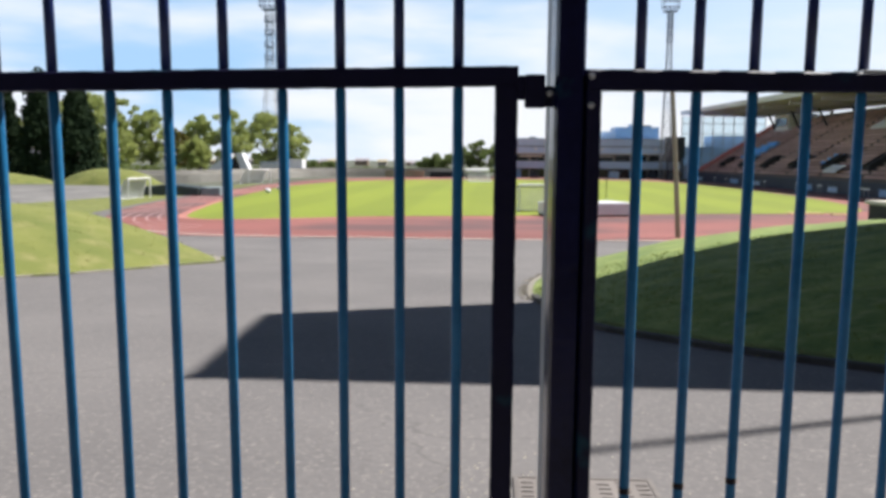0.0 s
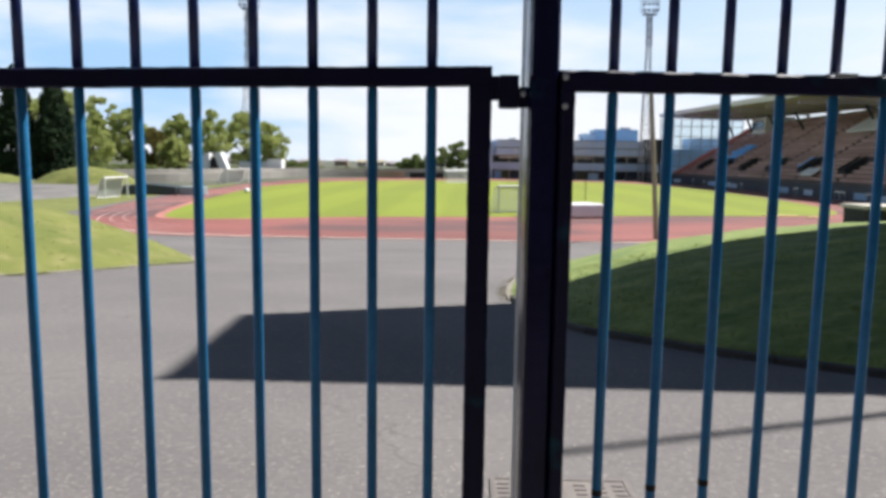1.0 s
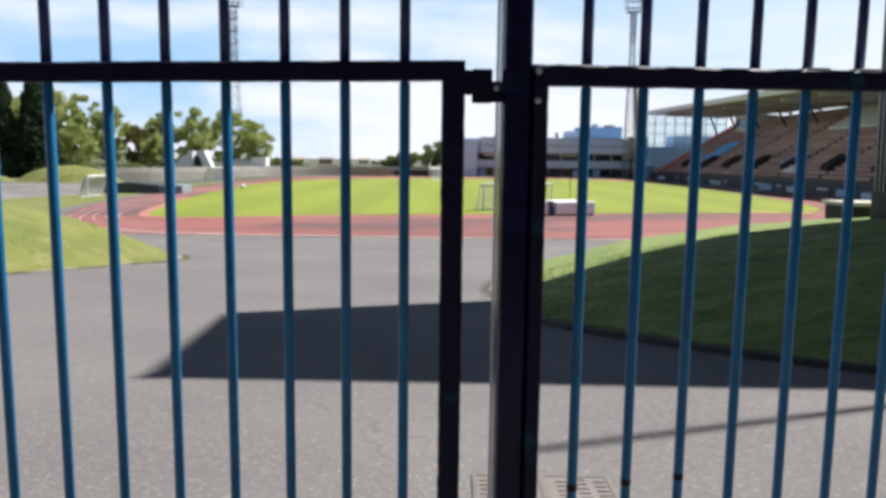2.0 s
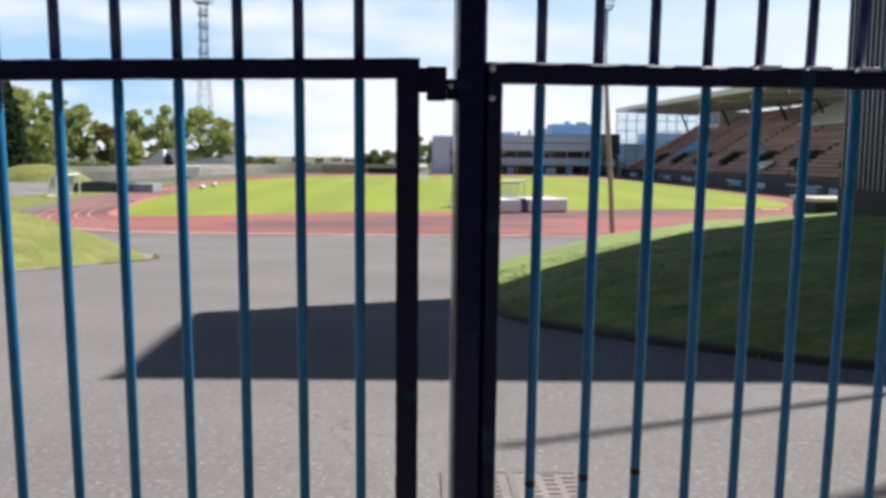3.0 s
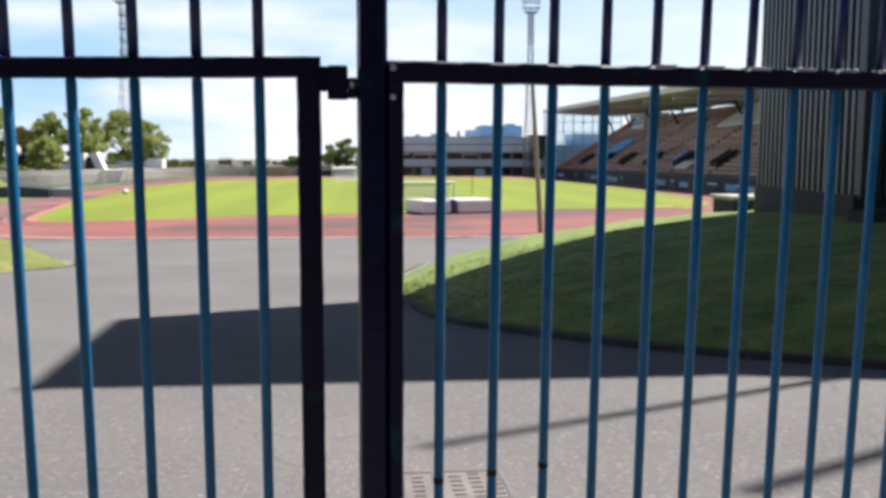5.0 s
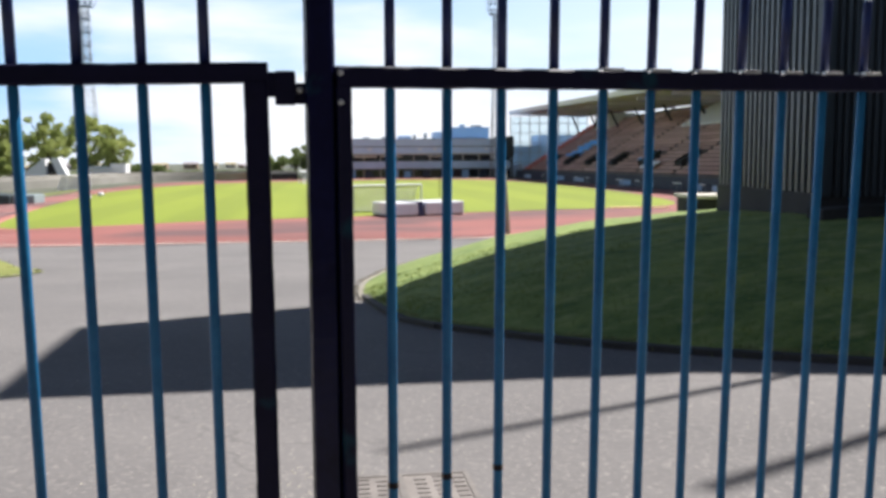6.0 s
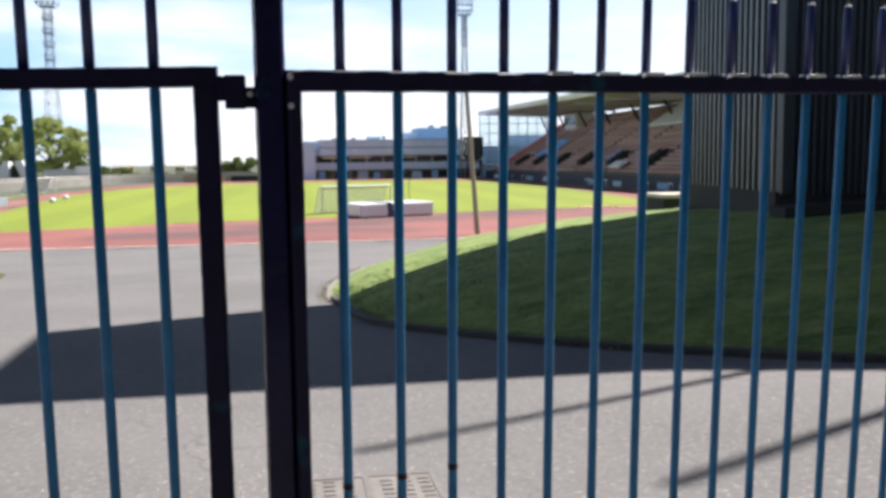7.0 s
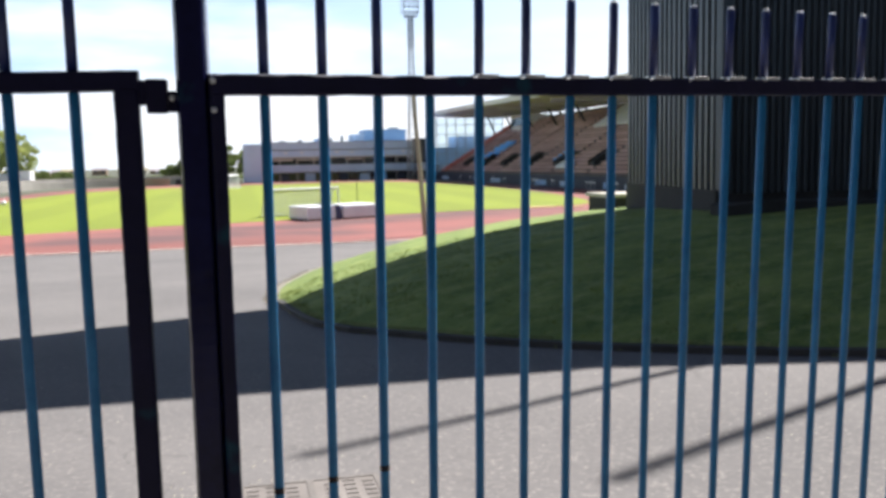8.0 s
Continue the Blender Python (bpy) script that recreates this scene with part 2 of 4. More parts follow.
M_LEAF_OLIVE = mat("olive_foliage", (0.15, 0.14, 0.04), (0.27, 0.24, 0.08), 0.8, spec=0.1, scale=0.4, fine=3, bump=0)
M_CONIFER = mat("dark_conifer_foliage", (0.010, 0.020, 0.011), (0.030, 0.048, 0.022), 0.9, spec=0.05, scale=0.4, fine=3, bump=0)
M_HEDGE = mat("far_hedge_foliage", (0.14, 0.19, 0.06), (0.26, 0.31, 0.12), 0.85, spec=0.1, scale=0.1, fine=1, bump=0)
M_TERRACE = mat("terrace_concrete", (0.20, 0.19, 0.165), (0.33, 0.315, 0.28), 0.9, scale=0.12, fine=2.5, bump=0)
M_YARD = mat("worn_yard_concrete", (0.11, 0.105, 0.098), (0.22, 0.21, 0.195), 0.9, scale=0.25, fine=3, bump=0, lo=0.55, hi=0.95)
M_TARP = mat("dark_green_cover", (0.018, 0.028, 0.03), (0.04, 0.055, 0.055), 0.6, scale=0.5, fine=5, bump=0.1)
M_TARPEND = mat("grey_green_cover", (0.20, 0.25, 0.26), (0.30, 0.35, 0.36), 0.6, scale=0.5, fine=5, bump=0.1)
M_YELLOW = mat("pale_yellow_paint", (0.55, 0.42, 0.16), (0.70, 0.56, 0.26), 0.7, scale=2, fine=12, bump=0)
M_IRON = mat("cast_iron", (0.14, 0.125, 0.112), (0.21, 0.19, 0.172), 0.7, 0.3, scale=8, fine=60, bump=0.4, dist=0.003)
M_LUG = mat("dark_iron_lug", (0.07, 0.06, 0.055), (0.13, 0.115, 0.105), 0.7, 0.2, scale=8, fine=60, bump=0.3, dist=0.003)
M_INFILL = mat("manhole_infill", (0.155, 0.138, 0.125), (0.235, 0.21, 0.19), 0.9, scale=5, fine=60, bump=0.4, dist=0.004, random_piece=0.12)
M_OCHRE = mat("ochre_rendered_wall", (0.30, 0.26, 0.16), (0.42, 0.37, 0.25), 0.9, scale=0.3, fine=4, bump=0)
# slate paled towards mauve, distance haze put into the colour
M_SLATE = mat("hazed_slate_roof", (0.24, 0.215, 0.225), (0.36, 0.33, 0.335), 0.8, scale=0.2, fine=2, bump=0)
M_LITTER = mat("pale_dry_litter", (0.30, 0.27, 0.21), (0.48, 0.45, 0.38), 0.85, scale=6, fine=40, bump=0)
M_TRACKEDGE = mat("pale_inner_lane_rubber", (0.34, 0.125, 0.10), (0.44, 0.19, 0.15), 0.85, scale=0.3, fine=10, bump=0.1)
M_BRICK = mat("brown_brick_wall", (0.20, 0.14, 0.09), (0.30, 0.22, 0.15), 0.9, scale=0.3, fine=5, bump=0)
def leafy(m, amount):
    """Lets light through the leaves of a foliage material."""
    n, l = m.node_tree.nodes, m.node_tree.links
    b = n["Principled BSDF"]
    tr, mx = n.new("ShaderNodeBsdfTranslucent"), n.new("ShaderNodeMixShader")
    l.new(b.inputs["Base Color"].links[0].from_socket, tr.inputs["Color"])
    mx.inputs[0].default_value = amount
    l.new(b.outputs[0], mx.inputs[1])
    l.new(tr.outputs[0], mx.inputs[2])
    l.new(mx.outputs[0], n["Material Output"].inputs[0])


for m_ in (M_LEAF, M_LEAF_OLIVE, M_HEDGE):
    leafy(m_, 0.6)
M_GLASS = glass("stand_end_glass")
M_NET = mat("white_net_cord", (0.55, 0.56, 0.55), (0.7, 0.7, 0.7), 0.8, scale=2, fine=10, bump=0)


# ---- mesh helpers ----
def mesh_of(name, bm, material, smooth=False):
    me = bpy.data.meshes.new(name)
    if len(bm.faces) < 4000:
        bmesh.ops.recalc_face_normals(bm, faces=bm.faces)
    bm.to_mesh(me)
    bm.free()
    for m in (material if isinstance(material, (list, tuple)) else (material,)):
        me.materials.append(m)
    if smooth:
        for f in me.polygons:
            f.use_smooth = True
    return me


def part(name, bm, material, parent=None, label="", smooth=False, m=None):
    ob = new(name, mesh_of(name, bm, material, smooth))
    if parent is not None:
        ob.parent = parent
    if m is not None:
        ob.matrix_basis = m
    return tagged(ob, label)


def thing(name, label, category, group="", kind="", m=None):
    ob = new(name)
    ob.empty_display_size = 0.2
    if m is not None:
        ob.matrix_basis = m
    return tagged(ob, label, category, group, kind)


def box(bm, x0, x1, y0, y1, z0, z1, bevel=0.0, mi=0):
    vs = [bm.verts.new((x, y, z)) for x in (x0, x1) for y in (y0, y1) for z in (z0, z1)]
    fs = [bm.faces.new([vs[i] for i in q]) for q in ((0, 1, 3, 2), (4, 6, 7, 5), (0, 4, 5, 1), (2, 3, 7, 6), (0, 2, 6, 4), (1, 5, 7, 3))]
    for f in fs:
        f.material_index = mi
    if bevel:
        es = list({ed for f in fs for ed in f.edges})
        bmesh.ops.bevel(bm, geom=es, offset=bevel, segments=2, affect="EDGES", profile=0.6)
    return bm


def B(x0, x1, y0, y1, z0, z1, bevel=0.0):
    return box(bmesh.new(), x0, x1, y0, y1, z0, z1, bevel)


def tube(bm, pts, radii, sides=8, cap=True):
    """A tapered tube along pts."""
    pts = [Vector(p) for p in pts]
    if not isinstance(radii, (list, tuple)):
        radii = [radii] * len(pts)
    rings = []
    for i, p in enumerate(pts):
        d = (pts[min(i + 1, len(pts) - 1)] - pts[max(i - 1, 0)]).normalized()
        up = Vector((0, 1, 0)) if abs(d.z) > 0.9 else Vector((0, 0, 1))
        u = d.cross(up).normalized()
        v = u.cross(d)
        rings.append([bm.verts.new(p + radii[i] * (math.cos(k) * u + math.sin(k) * v)) for k in (2 * math.pi * j / sides for j in range(sides))])
    for r0, r1 in zip(rings, rings[1:]):
        for j in range(sides):
            bm.faces.new((r0[j], r0[(j + 1) % sides], r1[(j + 1) % sides], r1[j]))
    if cap:
        bm.faces.new(rings[0][::-1])
        bm.faces.new(rings[-1])
    return bm


def spline(ctrl, n=8, closed=True):
    """Catmull-Rom points through 2D control points."""
    out, k = [], len(ctrl)
    for i in range(k if closed else k - 1):
        ids = [(i - 1) % k, i, (i + 1) % k, (i + 2) % k] if closed else [max(i - 1, 0), i, i + 1, min(i + 2, k - 1)]
        p0, p1, p2, p3 = (np.array(ctrl[j], float) for j in ids)
        for s in np.arange(n) / n:
            out.append(tuple(0.5 * (2 * p1 + (p2 - p0) * s + (2 * p0 - 5 * p1 + 4 * p2 - p3) * s * s + (3 * p1 - p0 - 3 * p2 + p3) * s ** 3)))
    if not closed:
        out.append(tuple(ctrl[-1]))
    return out


def inside(poly, x, y):
    c, j = False, len(poly) - 1
    for i in range(len(poly)):
        (xi, yi), (xj, yj) = poly[i], poly[j]
        if (yi > y) != (yj > y) and x < (xj - xi) * (y - yi) / (yj - yi) + xi:
            c = not c
        j = i
    return c


def edge_dist(poly, x, y):
    a_ = np.array(poly)
    b_ = np.roll(a_, -1, 0)
    d = b_ - a_
    t = np.clip(((x - a_[:, 0]) * d[:, 0] + (y - a_[:, 1]) * d[:, 1]) / np.maximum((d ** 2).sum(1), 1e-9), 0, 1)
    return float(np.sqrt(((a_ + d * t[:, None] - (x, y)) ** 2).sum(1)).min())


def sheet(name, outline, z, material, label, category):
    bm = bmesh.new()
    f = bm.faces.new([bm.verts.new((x, y, z)) for x, y in outline])
    bmesh.ops.triangulate(bm, faces=[f])
    bmesh.ops.recalc_face_normals(bm, faces=bm.faces)
    return tagged(part(name, bm, material), label, category, kind="structure")


FIELD = -2.3


def ground_z(x, y):
    return 0.0 if y < 2 else max(FIELD, -0.0548 * (y - 2))


# ---- ground ----
def build_ground():
    ys = [-400, -60, -20, -6, 0, 2, 5, 8, 12, 16, 20, 25, 30, 36, 40, 43.97, 60, 100, 160, 260, 500, 1200, 4000]
    xs = [-3000, -800, -200, -80, -40, -20, -10, -5, 0, 5, 10, 20, 40, 80, 200, 800, 3000]
    bm = bmesh.new()
    vs = [[bm.verts.new((x, y, ground_z(x, y))) for x in xs] for y in ys]
    for i in range(len(ys) - 1):
        for j in range(len(xs) - 1):
            f = bm.faces.new((vs[i][j], vs[i][j + 1], vs[i + 1][j + 1], vs[i + 1][j]))
            f.material_index = 0 if ys[i] < 100 and -100 < xs[j] < 100 else 1
    tagged(part("ground", bm, (M_ASPHALT, M_FARLAND)), "worn grey asphalt ground sloping down to the track", "ground", kind="structure")


build_ground()

OUTER = spline([(-16.5, 45.2), (-4, 44.9), (10, 45.1), (25, 47.5), (38, 62), (43.5, 85), (45, 120), (44.5, 165), (40, 196), (18, 209), (-12, 205), (-29, 190), (-34.5, 150), (-33, 112), (-31, 88), (-28.8, 70), (-25.5, 57.5), (-20.5, 48.5)])
INNER = spline([(-19.3, 57.6), (-14, 58.8), (-7, 62.3), (2, 64.6), (15, 69), (26, 72), (32, 78), (36, 100), (37.5, 137), (35.5, 168), (27, 188), (-5, 184), (-24, 165), (-29.3, 130), (-26.3, 92), (-22.2, 66)])
track = sheet("running_track", OUTER, FIELD + 0.02, M_TRACK, "faded red rubber running track around the pitch", "running track")
sheet("pitch", INNER, FIELD + 0.04, M_PITCH, "bright mown green grass football pitch", "pitch")


def strip(path, width, z, closed=False):
    bm, n = bmesh.new(), len(path)
    pts = [Vector((x, y, 0)) for x, y in path]
    pair = []
    for i, p in enumerate(pts):
        d = (pts[(i + 1) % n if closed else min(i + 1, n - 1)] - pts[i - 1 if closed else max(i - 1, 0)]).normalized()
        s = Vector((-d.y, d.x, 0)) * width / 2
        pair.append((bm.verts.new((p.x + s.x, p.y + s.y, z)), bm.verts.new((p.x - s.x, p.y - s.y, z))))
    for i in range(n if closed else n - 1):
        (a0, b0), (a1, b1) = pair[i], pair[(i + 1) % n]
        bm.faces.new((a0, b0, b1, a1))
    bmesh.ops.recalc_face_normals(bm, faces=bm.faces)
    return bm


for lane in (0.12, 0.3, 0.48, 0.66, 0.84):
    lo = [(-17.0, 52.2 - 6 * lane), (-22.6 - 2.2 * lane + 1.6, 57 - 6 * lane), (-23.6 - 4.2 * lane, 66), (-26.4 - 4.4 * lane, 88), (-28.5 - 4.2 * lane, 112), (-29.6 - 4.4 * lane, 140)]
    part("lane_line", strip(spline(lo, 8, False), 0.10, FIELD + 0.03), M_LINE, track)
part("inner_lane", strip(INNER[-14:] + INNER[:16], 1.3, FIELD + 0.03), M_TRACKEDGE, track, "paler inner lane rubber")
part("edge_line", strip(spline([(-19, 47.6), (-14, 45.6), (-4, 45.2), (10, 45.4), (25, 47.9)], 6, False), 0.3, FIELD + 0.028), M_SLAB, track, "pale concrete edging of the track")

# ---- grass banks with their kerbs ----
BANK_R = spline([(0.86, 17.0), (0.98, 14.2), (1.35, 12.1), (2.43, 10.5), (3.48, 9.35), (4.7, 8.4), (6.1, 7.55), (10, 5.8), (30, 1.0), (34, 20), (30, 32), (14, 31), (8, 30), (3.2, 27), (1.35, 21)], 6)
BANK_L = spline([(-8.0, 25.5), (-8.5, 23.1), (-9.5, 20.2), (-10.6, 18.3), (-13, 15.5), (-24, 10), (-60, 6), (-60, 36), (-24, 34), (-11, 29)], 6)


def bank_r_z(x, y):
    return ground_z(x, y) + (1.8 * (1 - math.exp(-edge_dist(BANK_R, x, y) / 5)) if inside(BANK_R, x, y) else -0.1)


def bank(name, outline, amp, run, step, material, label):
    """A lawn that rises from its kerb."""
    xs, ys = [p[0] for p in outline], [p[1] for p in outline]
    bm = bmesh.new()
    f = bm.faces.new([bm.verts.new((x, y, 0)) for x, y in outline])
    bmesh.ops.triangulate(bm, faces=[f])
    for n, lo, hi in (((1, 0, 0), min(xs), max(xs)), ((0, 1, 0), min(ys), max(ys))):
        v = lo + step
        while v < hi:
            co = Vector(n) * v
            bmesh.ops.bisect_plane(bm, geom=bm.verts[:] + bm.edges[:] + bm.faces[:], plane_co=co, plane_no=n)
            v += step if v < lo + 24 * step else step * 2
    for v in bm.verts:
        x, y = v.co.x, v.co.y
        d = edge_dist(outline, x, y)
        w = noise.noise(Vector((x * 0.5, y * 0.5, 3))) * 0.05 + noise.noise(Vector((x * 2, y * 2, 7))) * 0.015
        v.co.z = ground_z(x, y) + 0.03 + amp * (1 - math.exp(-d / run)) + w * min(1, d)
    bmesh.ops.recalc_face_normals(bm, faces=bm.faces)
    return tagged(part(name, bm, material, smooth=True), label, "grass bank", kind="structure")


bank_right = bank("grass_bank", BANK_R, 1.8, 5.0, 0.7, M_BANK, "mown grass bank rising to the clad tower, mostly in shade")
bank_left = bank("grass_bank", BANK_L, 2.6, 5.0, 1.2, M_DRYBANK, "sunlit yellow-green grass bank beside the asphalt")


def tufts(name, outline, amp, run, area, count, material, label):
    """Short blades over the part of a bank nearest to the gate, joined in one object."""
    rnd = random.Random(5)
    verts, faces = [], []
    x0, x1, y0, y1 = area
    while len(faces) < count:
        x, y = rnd.uniform(x0, x1), rnd.uniform(y0, y1)
        if not inside(outline, x, y):
            continue
        w = noise.noise(Vector((x * 0.5, y * 0.5, 3))) * 0.05
        z = ground_z(x, y) + 0.03 + w + amp * (1 - math.exp(-edge_dist(outline, x, y) / run))
        for _ in range(6):
            px, py, h, t = x + rnd.gauss(0, 0.06), y + rnd.gauss(0, 0.06), rnd.uniform(0.006, 0.024), rnd.uniform(0, 6.28)
            dx, dy = math.cos(t) * 0.008, math.sin(t) * 0.008
            k = len(verts)
            verts += [(px - dx, py - dy, z - 0.03), (px + dx, py + dy, z - 0.03), (px + rnd.gauss(0, 0.02), py + rnd.gauss(0, 0.02), z + h)]
            faces.append((k, k + 1, k + 2))
    me = bpy.data.meshes.new(name)
    me.from_pydata(verts, [], faces)
    me.materials.append(material)
    return tagged(new(name, me), label, "grass", kind="stuff")


tufts("grass_blades", BANK_R, 1.8, 5.0, (0.9, 12, 6.0, 18), 54000, M_BLADE, "short grass blades on the shaded bank")
tufts("grass_blades", BANK_L, 2.6, 5.0, (-22, -8, 14, 30), 9000, M_DRYBANK, "short dry grass blades on the sunlit bank")

def kerb_fringe(name, path, inward, count, tall, material, label):
    """Longer blades that hang over the kerb along an edge."""
    rnd = random.Random(8)
    verts, faces = [], []
    while len(faces) < count:
        i = rnd.randrange(len(path) - 1)
        p, q = Vector((*path[i], 0)), Vector((*path[i + 1], 0))
        d = (q - p).normalized()
        c = p.lerp(q, rnd.random()) + Vector((-d.y, d.x, 0)) * (inward + abs(rnd.gauss(0, 0.07)) * (1 if inward > 0 else -1))
        if noise.noise(c * 0.9) < -0.12:
            continue
        z = ground_z(c.x, c.y) + (0.02 if inward > 0 else 0.0)
        u = Vector((rnd.gauss(0, 1), rnd.gauss(0, 1), 0)).normalized() * 0.006
        tip = c + Vector((rnd.gauss(0, 0.03), rnd.gauss(0, 0.03), z + rnd.uniform(0.3, 1.0) * tall))
        k = len(verts)
        verts += [(c.x - u.x, c.y - u.y, z), (c.x + u.x, c.y + u.y, z), tuple(tip)]
        faces.append((k, k + 1, k + 2))
    me = bpy.data.meshes.new(name)
    me.from_pydata(verts, [], faces)
    me.materials.append(material)
    return tagged(new(name, me), label, "grass", kind="stuff")


kerb_fringe("kerb_grass", BANK_R[3:46], 0.09, 9000, 0.11, M_FRINGE, "pale grass fringe growing over the dark kerb")
kerb_fringe("dry_weeds", BANK_R[-14:] + BANK_R[:4], -0.14, 1500, 0.06, M_LITTER, "dry yellow weeds along the pale kerb")
kerb_fringe("dry_weeds", BANK_L[-4:] + BANK_L[:26], 0.20, 5000, 0.05, M_FRINGE, "pale grass fringe along the sunlit bank")

# ---- tower with vertical cladding ----
TB, TA = (9.47, 19.94), (8.55, 14.24)


def build_tower():
    t = thing("clad_tower", "tall dark grey tower with vertical metal ribs on concrete", "tower")
    far = (TB[0] + 22, TB[1] + 0.5)
    near = (TA[0] + 6.2, TA[1] - 0.05)
    foot = [TA, near, (TA[0] + 24, TA[1] - 5.2), far, TB]
    tops = [18.2, 18.2, 18.2, 20.3, 20.3]
    bm = bmesh.new()
    lo = [bm.verts.new((x, y, 1.10)) for x, y in foot]
    hi = [bm.verts.new((x, y, h)) for (x, y), h in zip(foot, tops)]
    for i in range(5):
        bm.faces.new((lo[i], lo[(i + 1) % 5], hi[(i + 1) % 5], hi[i]))
    bm.faces.new(hi)
    bm.faces.new(lo[::-1])
    part("wall", bm, M_CLAD, t)
    bm = bmesh.new()
    c = Vector((sum(p[0] for p in foot) / 5, sum(p[1] for p in foot) / 5))
    lo, hi = [], []
    for x, y in foot:
        p = c + (Vector((x, y)) - c) * 1.012
        lo.append(bm.verts.new((p.x, p.y, -0.8)))
        hi.append(bm.verts.new((p.x, p.y, 1.10)))
    for i in range(5):
        bm.faces.new((lo[i], lo[(i + 1) % 5], hi[(i + 1) % 5], hi[i]))
    bm.faces.new(hi)
    part("plinth", bm, M_DARKCONC, t, "dark stained concrete plinth")
    bm = bmesh.new()
    box(bm, TA[0] - 0.3, near[0], TA[1] - 0.62, TA[1] - 0.2, -0.8, 0.88)
    bmesh.ops.subdivide_edges(bm, edges=bm.edges[:], cuts=7, use_grid_fill=True)
    for v in bm.verts:
        v.co += noise.noise_vector(v.co * 1.7) * 0.09
    part("rubble_footing", bm, M_DARKCONC, t, "rough dark stone footing")
    # ribs along the two faces that are seen
    for p, q, h0, h1, n in ((TB, TA, 20.3, 18.2, 19), (TA, near, 18.2, 18.2, 44)):
        d = Vector((q[0] - p[0], q[1] - p[1], 0))
        run = d.length if n == 19 else 5.9
        d.normalize()
        half, first = (0.065, 0.05) if n == 19 else (0.034, 0.28)
        rib = B(-half, half, -0.09, 0.07, 1.04, min(h0, h1) - 0.05, 0.012)
        me = mesh_of("rib", rib, M_CLAD)
        for i in range(n):
            s = first + run * i / n
            ob = new("rib", me)
            ob.parent = t
            ob.matrix_basis = Matrix.Translation((p[0] + d.x * s, p[1] + d.y * s, 0)) @ Matrix.Rotation(math.atan2(d.y, d.x), 4, "Z")
    part("corner_trim", B(TA[0] - 0.06, TA[0] + 0.16, TA[1] - 0.10, TA[1] + 0.12, 1.04, 18.2, 0.015), M_CLAD, t)
    return t


build_tower()
retaining = thing("retaining_wall", "low concrete retaining wall with pale coping beside the tower", "wall")
part("wall", B(10.0, 13.0, 22.6, 24.0, -1.2, 0.64, 0.03), M_DARKCONC, retaining)
part("coping", B(9.94, 13.0, 22.5, 24.1, 0.64, 0.74, 0.02), M_SLAB, retaining, "pale concrete coping")


def column_light(x, y, top, thick, lean=0.0):
    t = thing("lamp_post", "tall slim steel lamp post at the edge of the bank", "lamp post", "lamp posts by the tower")
    bm = bmesh.new()
    z0 = bank_r_z(x, y - lean) - 0.2
    tube(bm, [(x, y - lean, z0), (x, y - lean * 0.92, z0 + 1.6), (x, y, top)], [thick * 1.4, thick * 1.2, thick], 10)
    part("column", bm, M_STEEL, t)
    part("cap", tube(bmesh.new(), [(x, y, top), (x, y, top + 0.04)], [thick * 1.1, thick * 0.6], 10), M_STEEL, t)


column_light(13.3, 12.75, 20.6, 0.06, 0.7)
column_light(13.4, 10.75, 18.0, 0.072)


# ---- gate ----
GATE_Y, GATE_LEAN = 1.824, math.degrees(math.atan(0.0512))
LEAN = Matrix.Translation((0, GATE_Y, 1.7)) @ Matrix.Rotation(radians(GATE_LEAN), 4, "X") @ Matrix.Translation((0, 0, -1.7))
HINGE = 0.296
RIGHT = LEAN @ Matrix.Translation((HINGE, 0, 0)) @ Matrix.Rotation(math.atan(0.229), 4, "Z")
K = math.hypot(1, 0.229)


def round_bar(z0, z1, r, material, name):
    bm = bmesh.new()
    tube(bm, [(0, 0, z0), (0, 0, z1 - r * 0.5), (0, 0, z1 - r * 0.15), (0, 0, z1)], [r, r, r * 0.85, r * 0.5], 12)
    return mesh_of(name, bm, material, True)


def rough_bar(x0, x1, y0, y1, z0, z1, axis, seed, amp=0.0011, rise=0.0, pivot=0.0):
    """A rolled steel section with lumpy, often repainted edges."""
    bm = bmesh.new()
    lo, hi = (x0, x1) if axis == 0 else (z0, z1)
    n = max(4, int((hi - lo) / 0.016))
    rings = []
    for i in range(n + 1):
        v = lo + (hi - lo) * i / n
        ring = []
        for a_, b_ in ((0, 0.1), (0.1, 0), (0.9, 0), (1, 0.1), (1, 0.9), (0.9, 1), (0.1, 1), (0, 0.9)):
            p = Vector((v, y0 + (y1 - y0) * a_, z0 + (z1 - z0) * b_)) if axis == 0 else Vector((x0 + (x1 - x0) * a_, y0 + (y1 - y0) * b_, v))
            j = noise.noise_vector(p * 55 + Vector((seed, 0, 0))) * amp + noise.noise_vector(p * 14 + Vector((seed, 4, 0))) * amp * 0.8
            j[axis if axis == 0 else 2] = 0
            p.z += rise * (p.x - pivot)
            ring.append(bm.verts.new(p + j))
        rings.append(ring)
    for r0, r1 in zip(rings, rings[1:]):
        for k in range(8):
            bm.faces.new((r0[k], r0[(k + 1) % 8], r1[(k + 1) % 8], r1[k]))
    bm.faces.new(rings[0])
    bm.faces.new(rings[-1])
    return bm


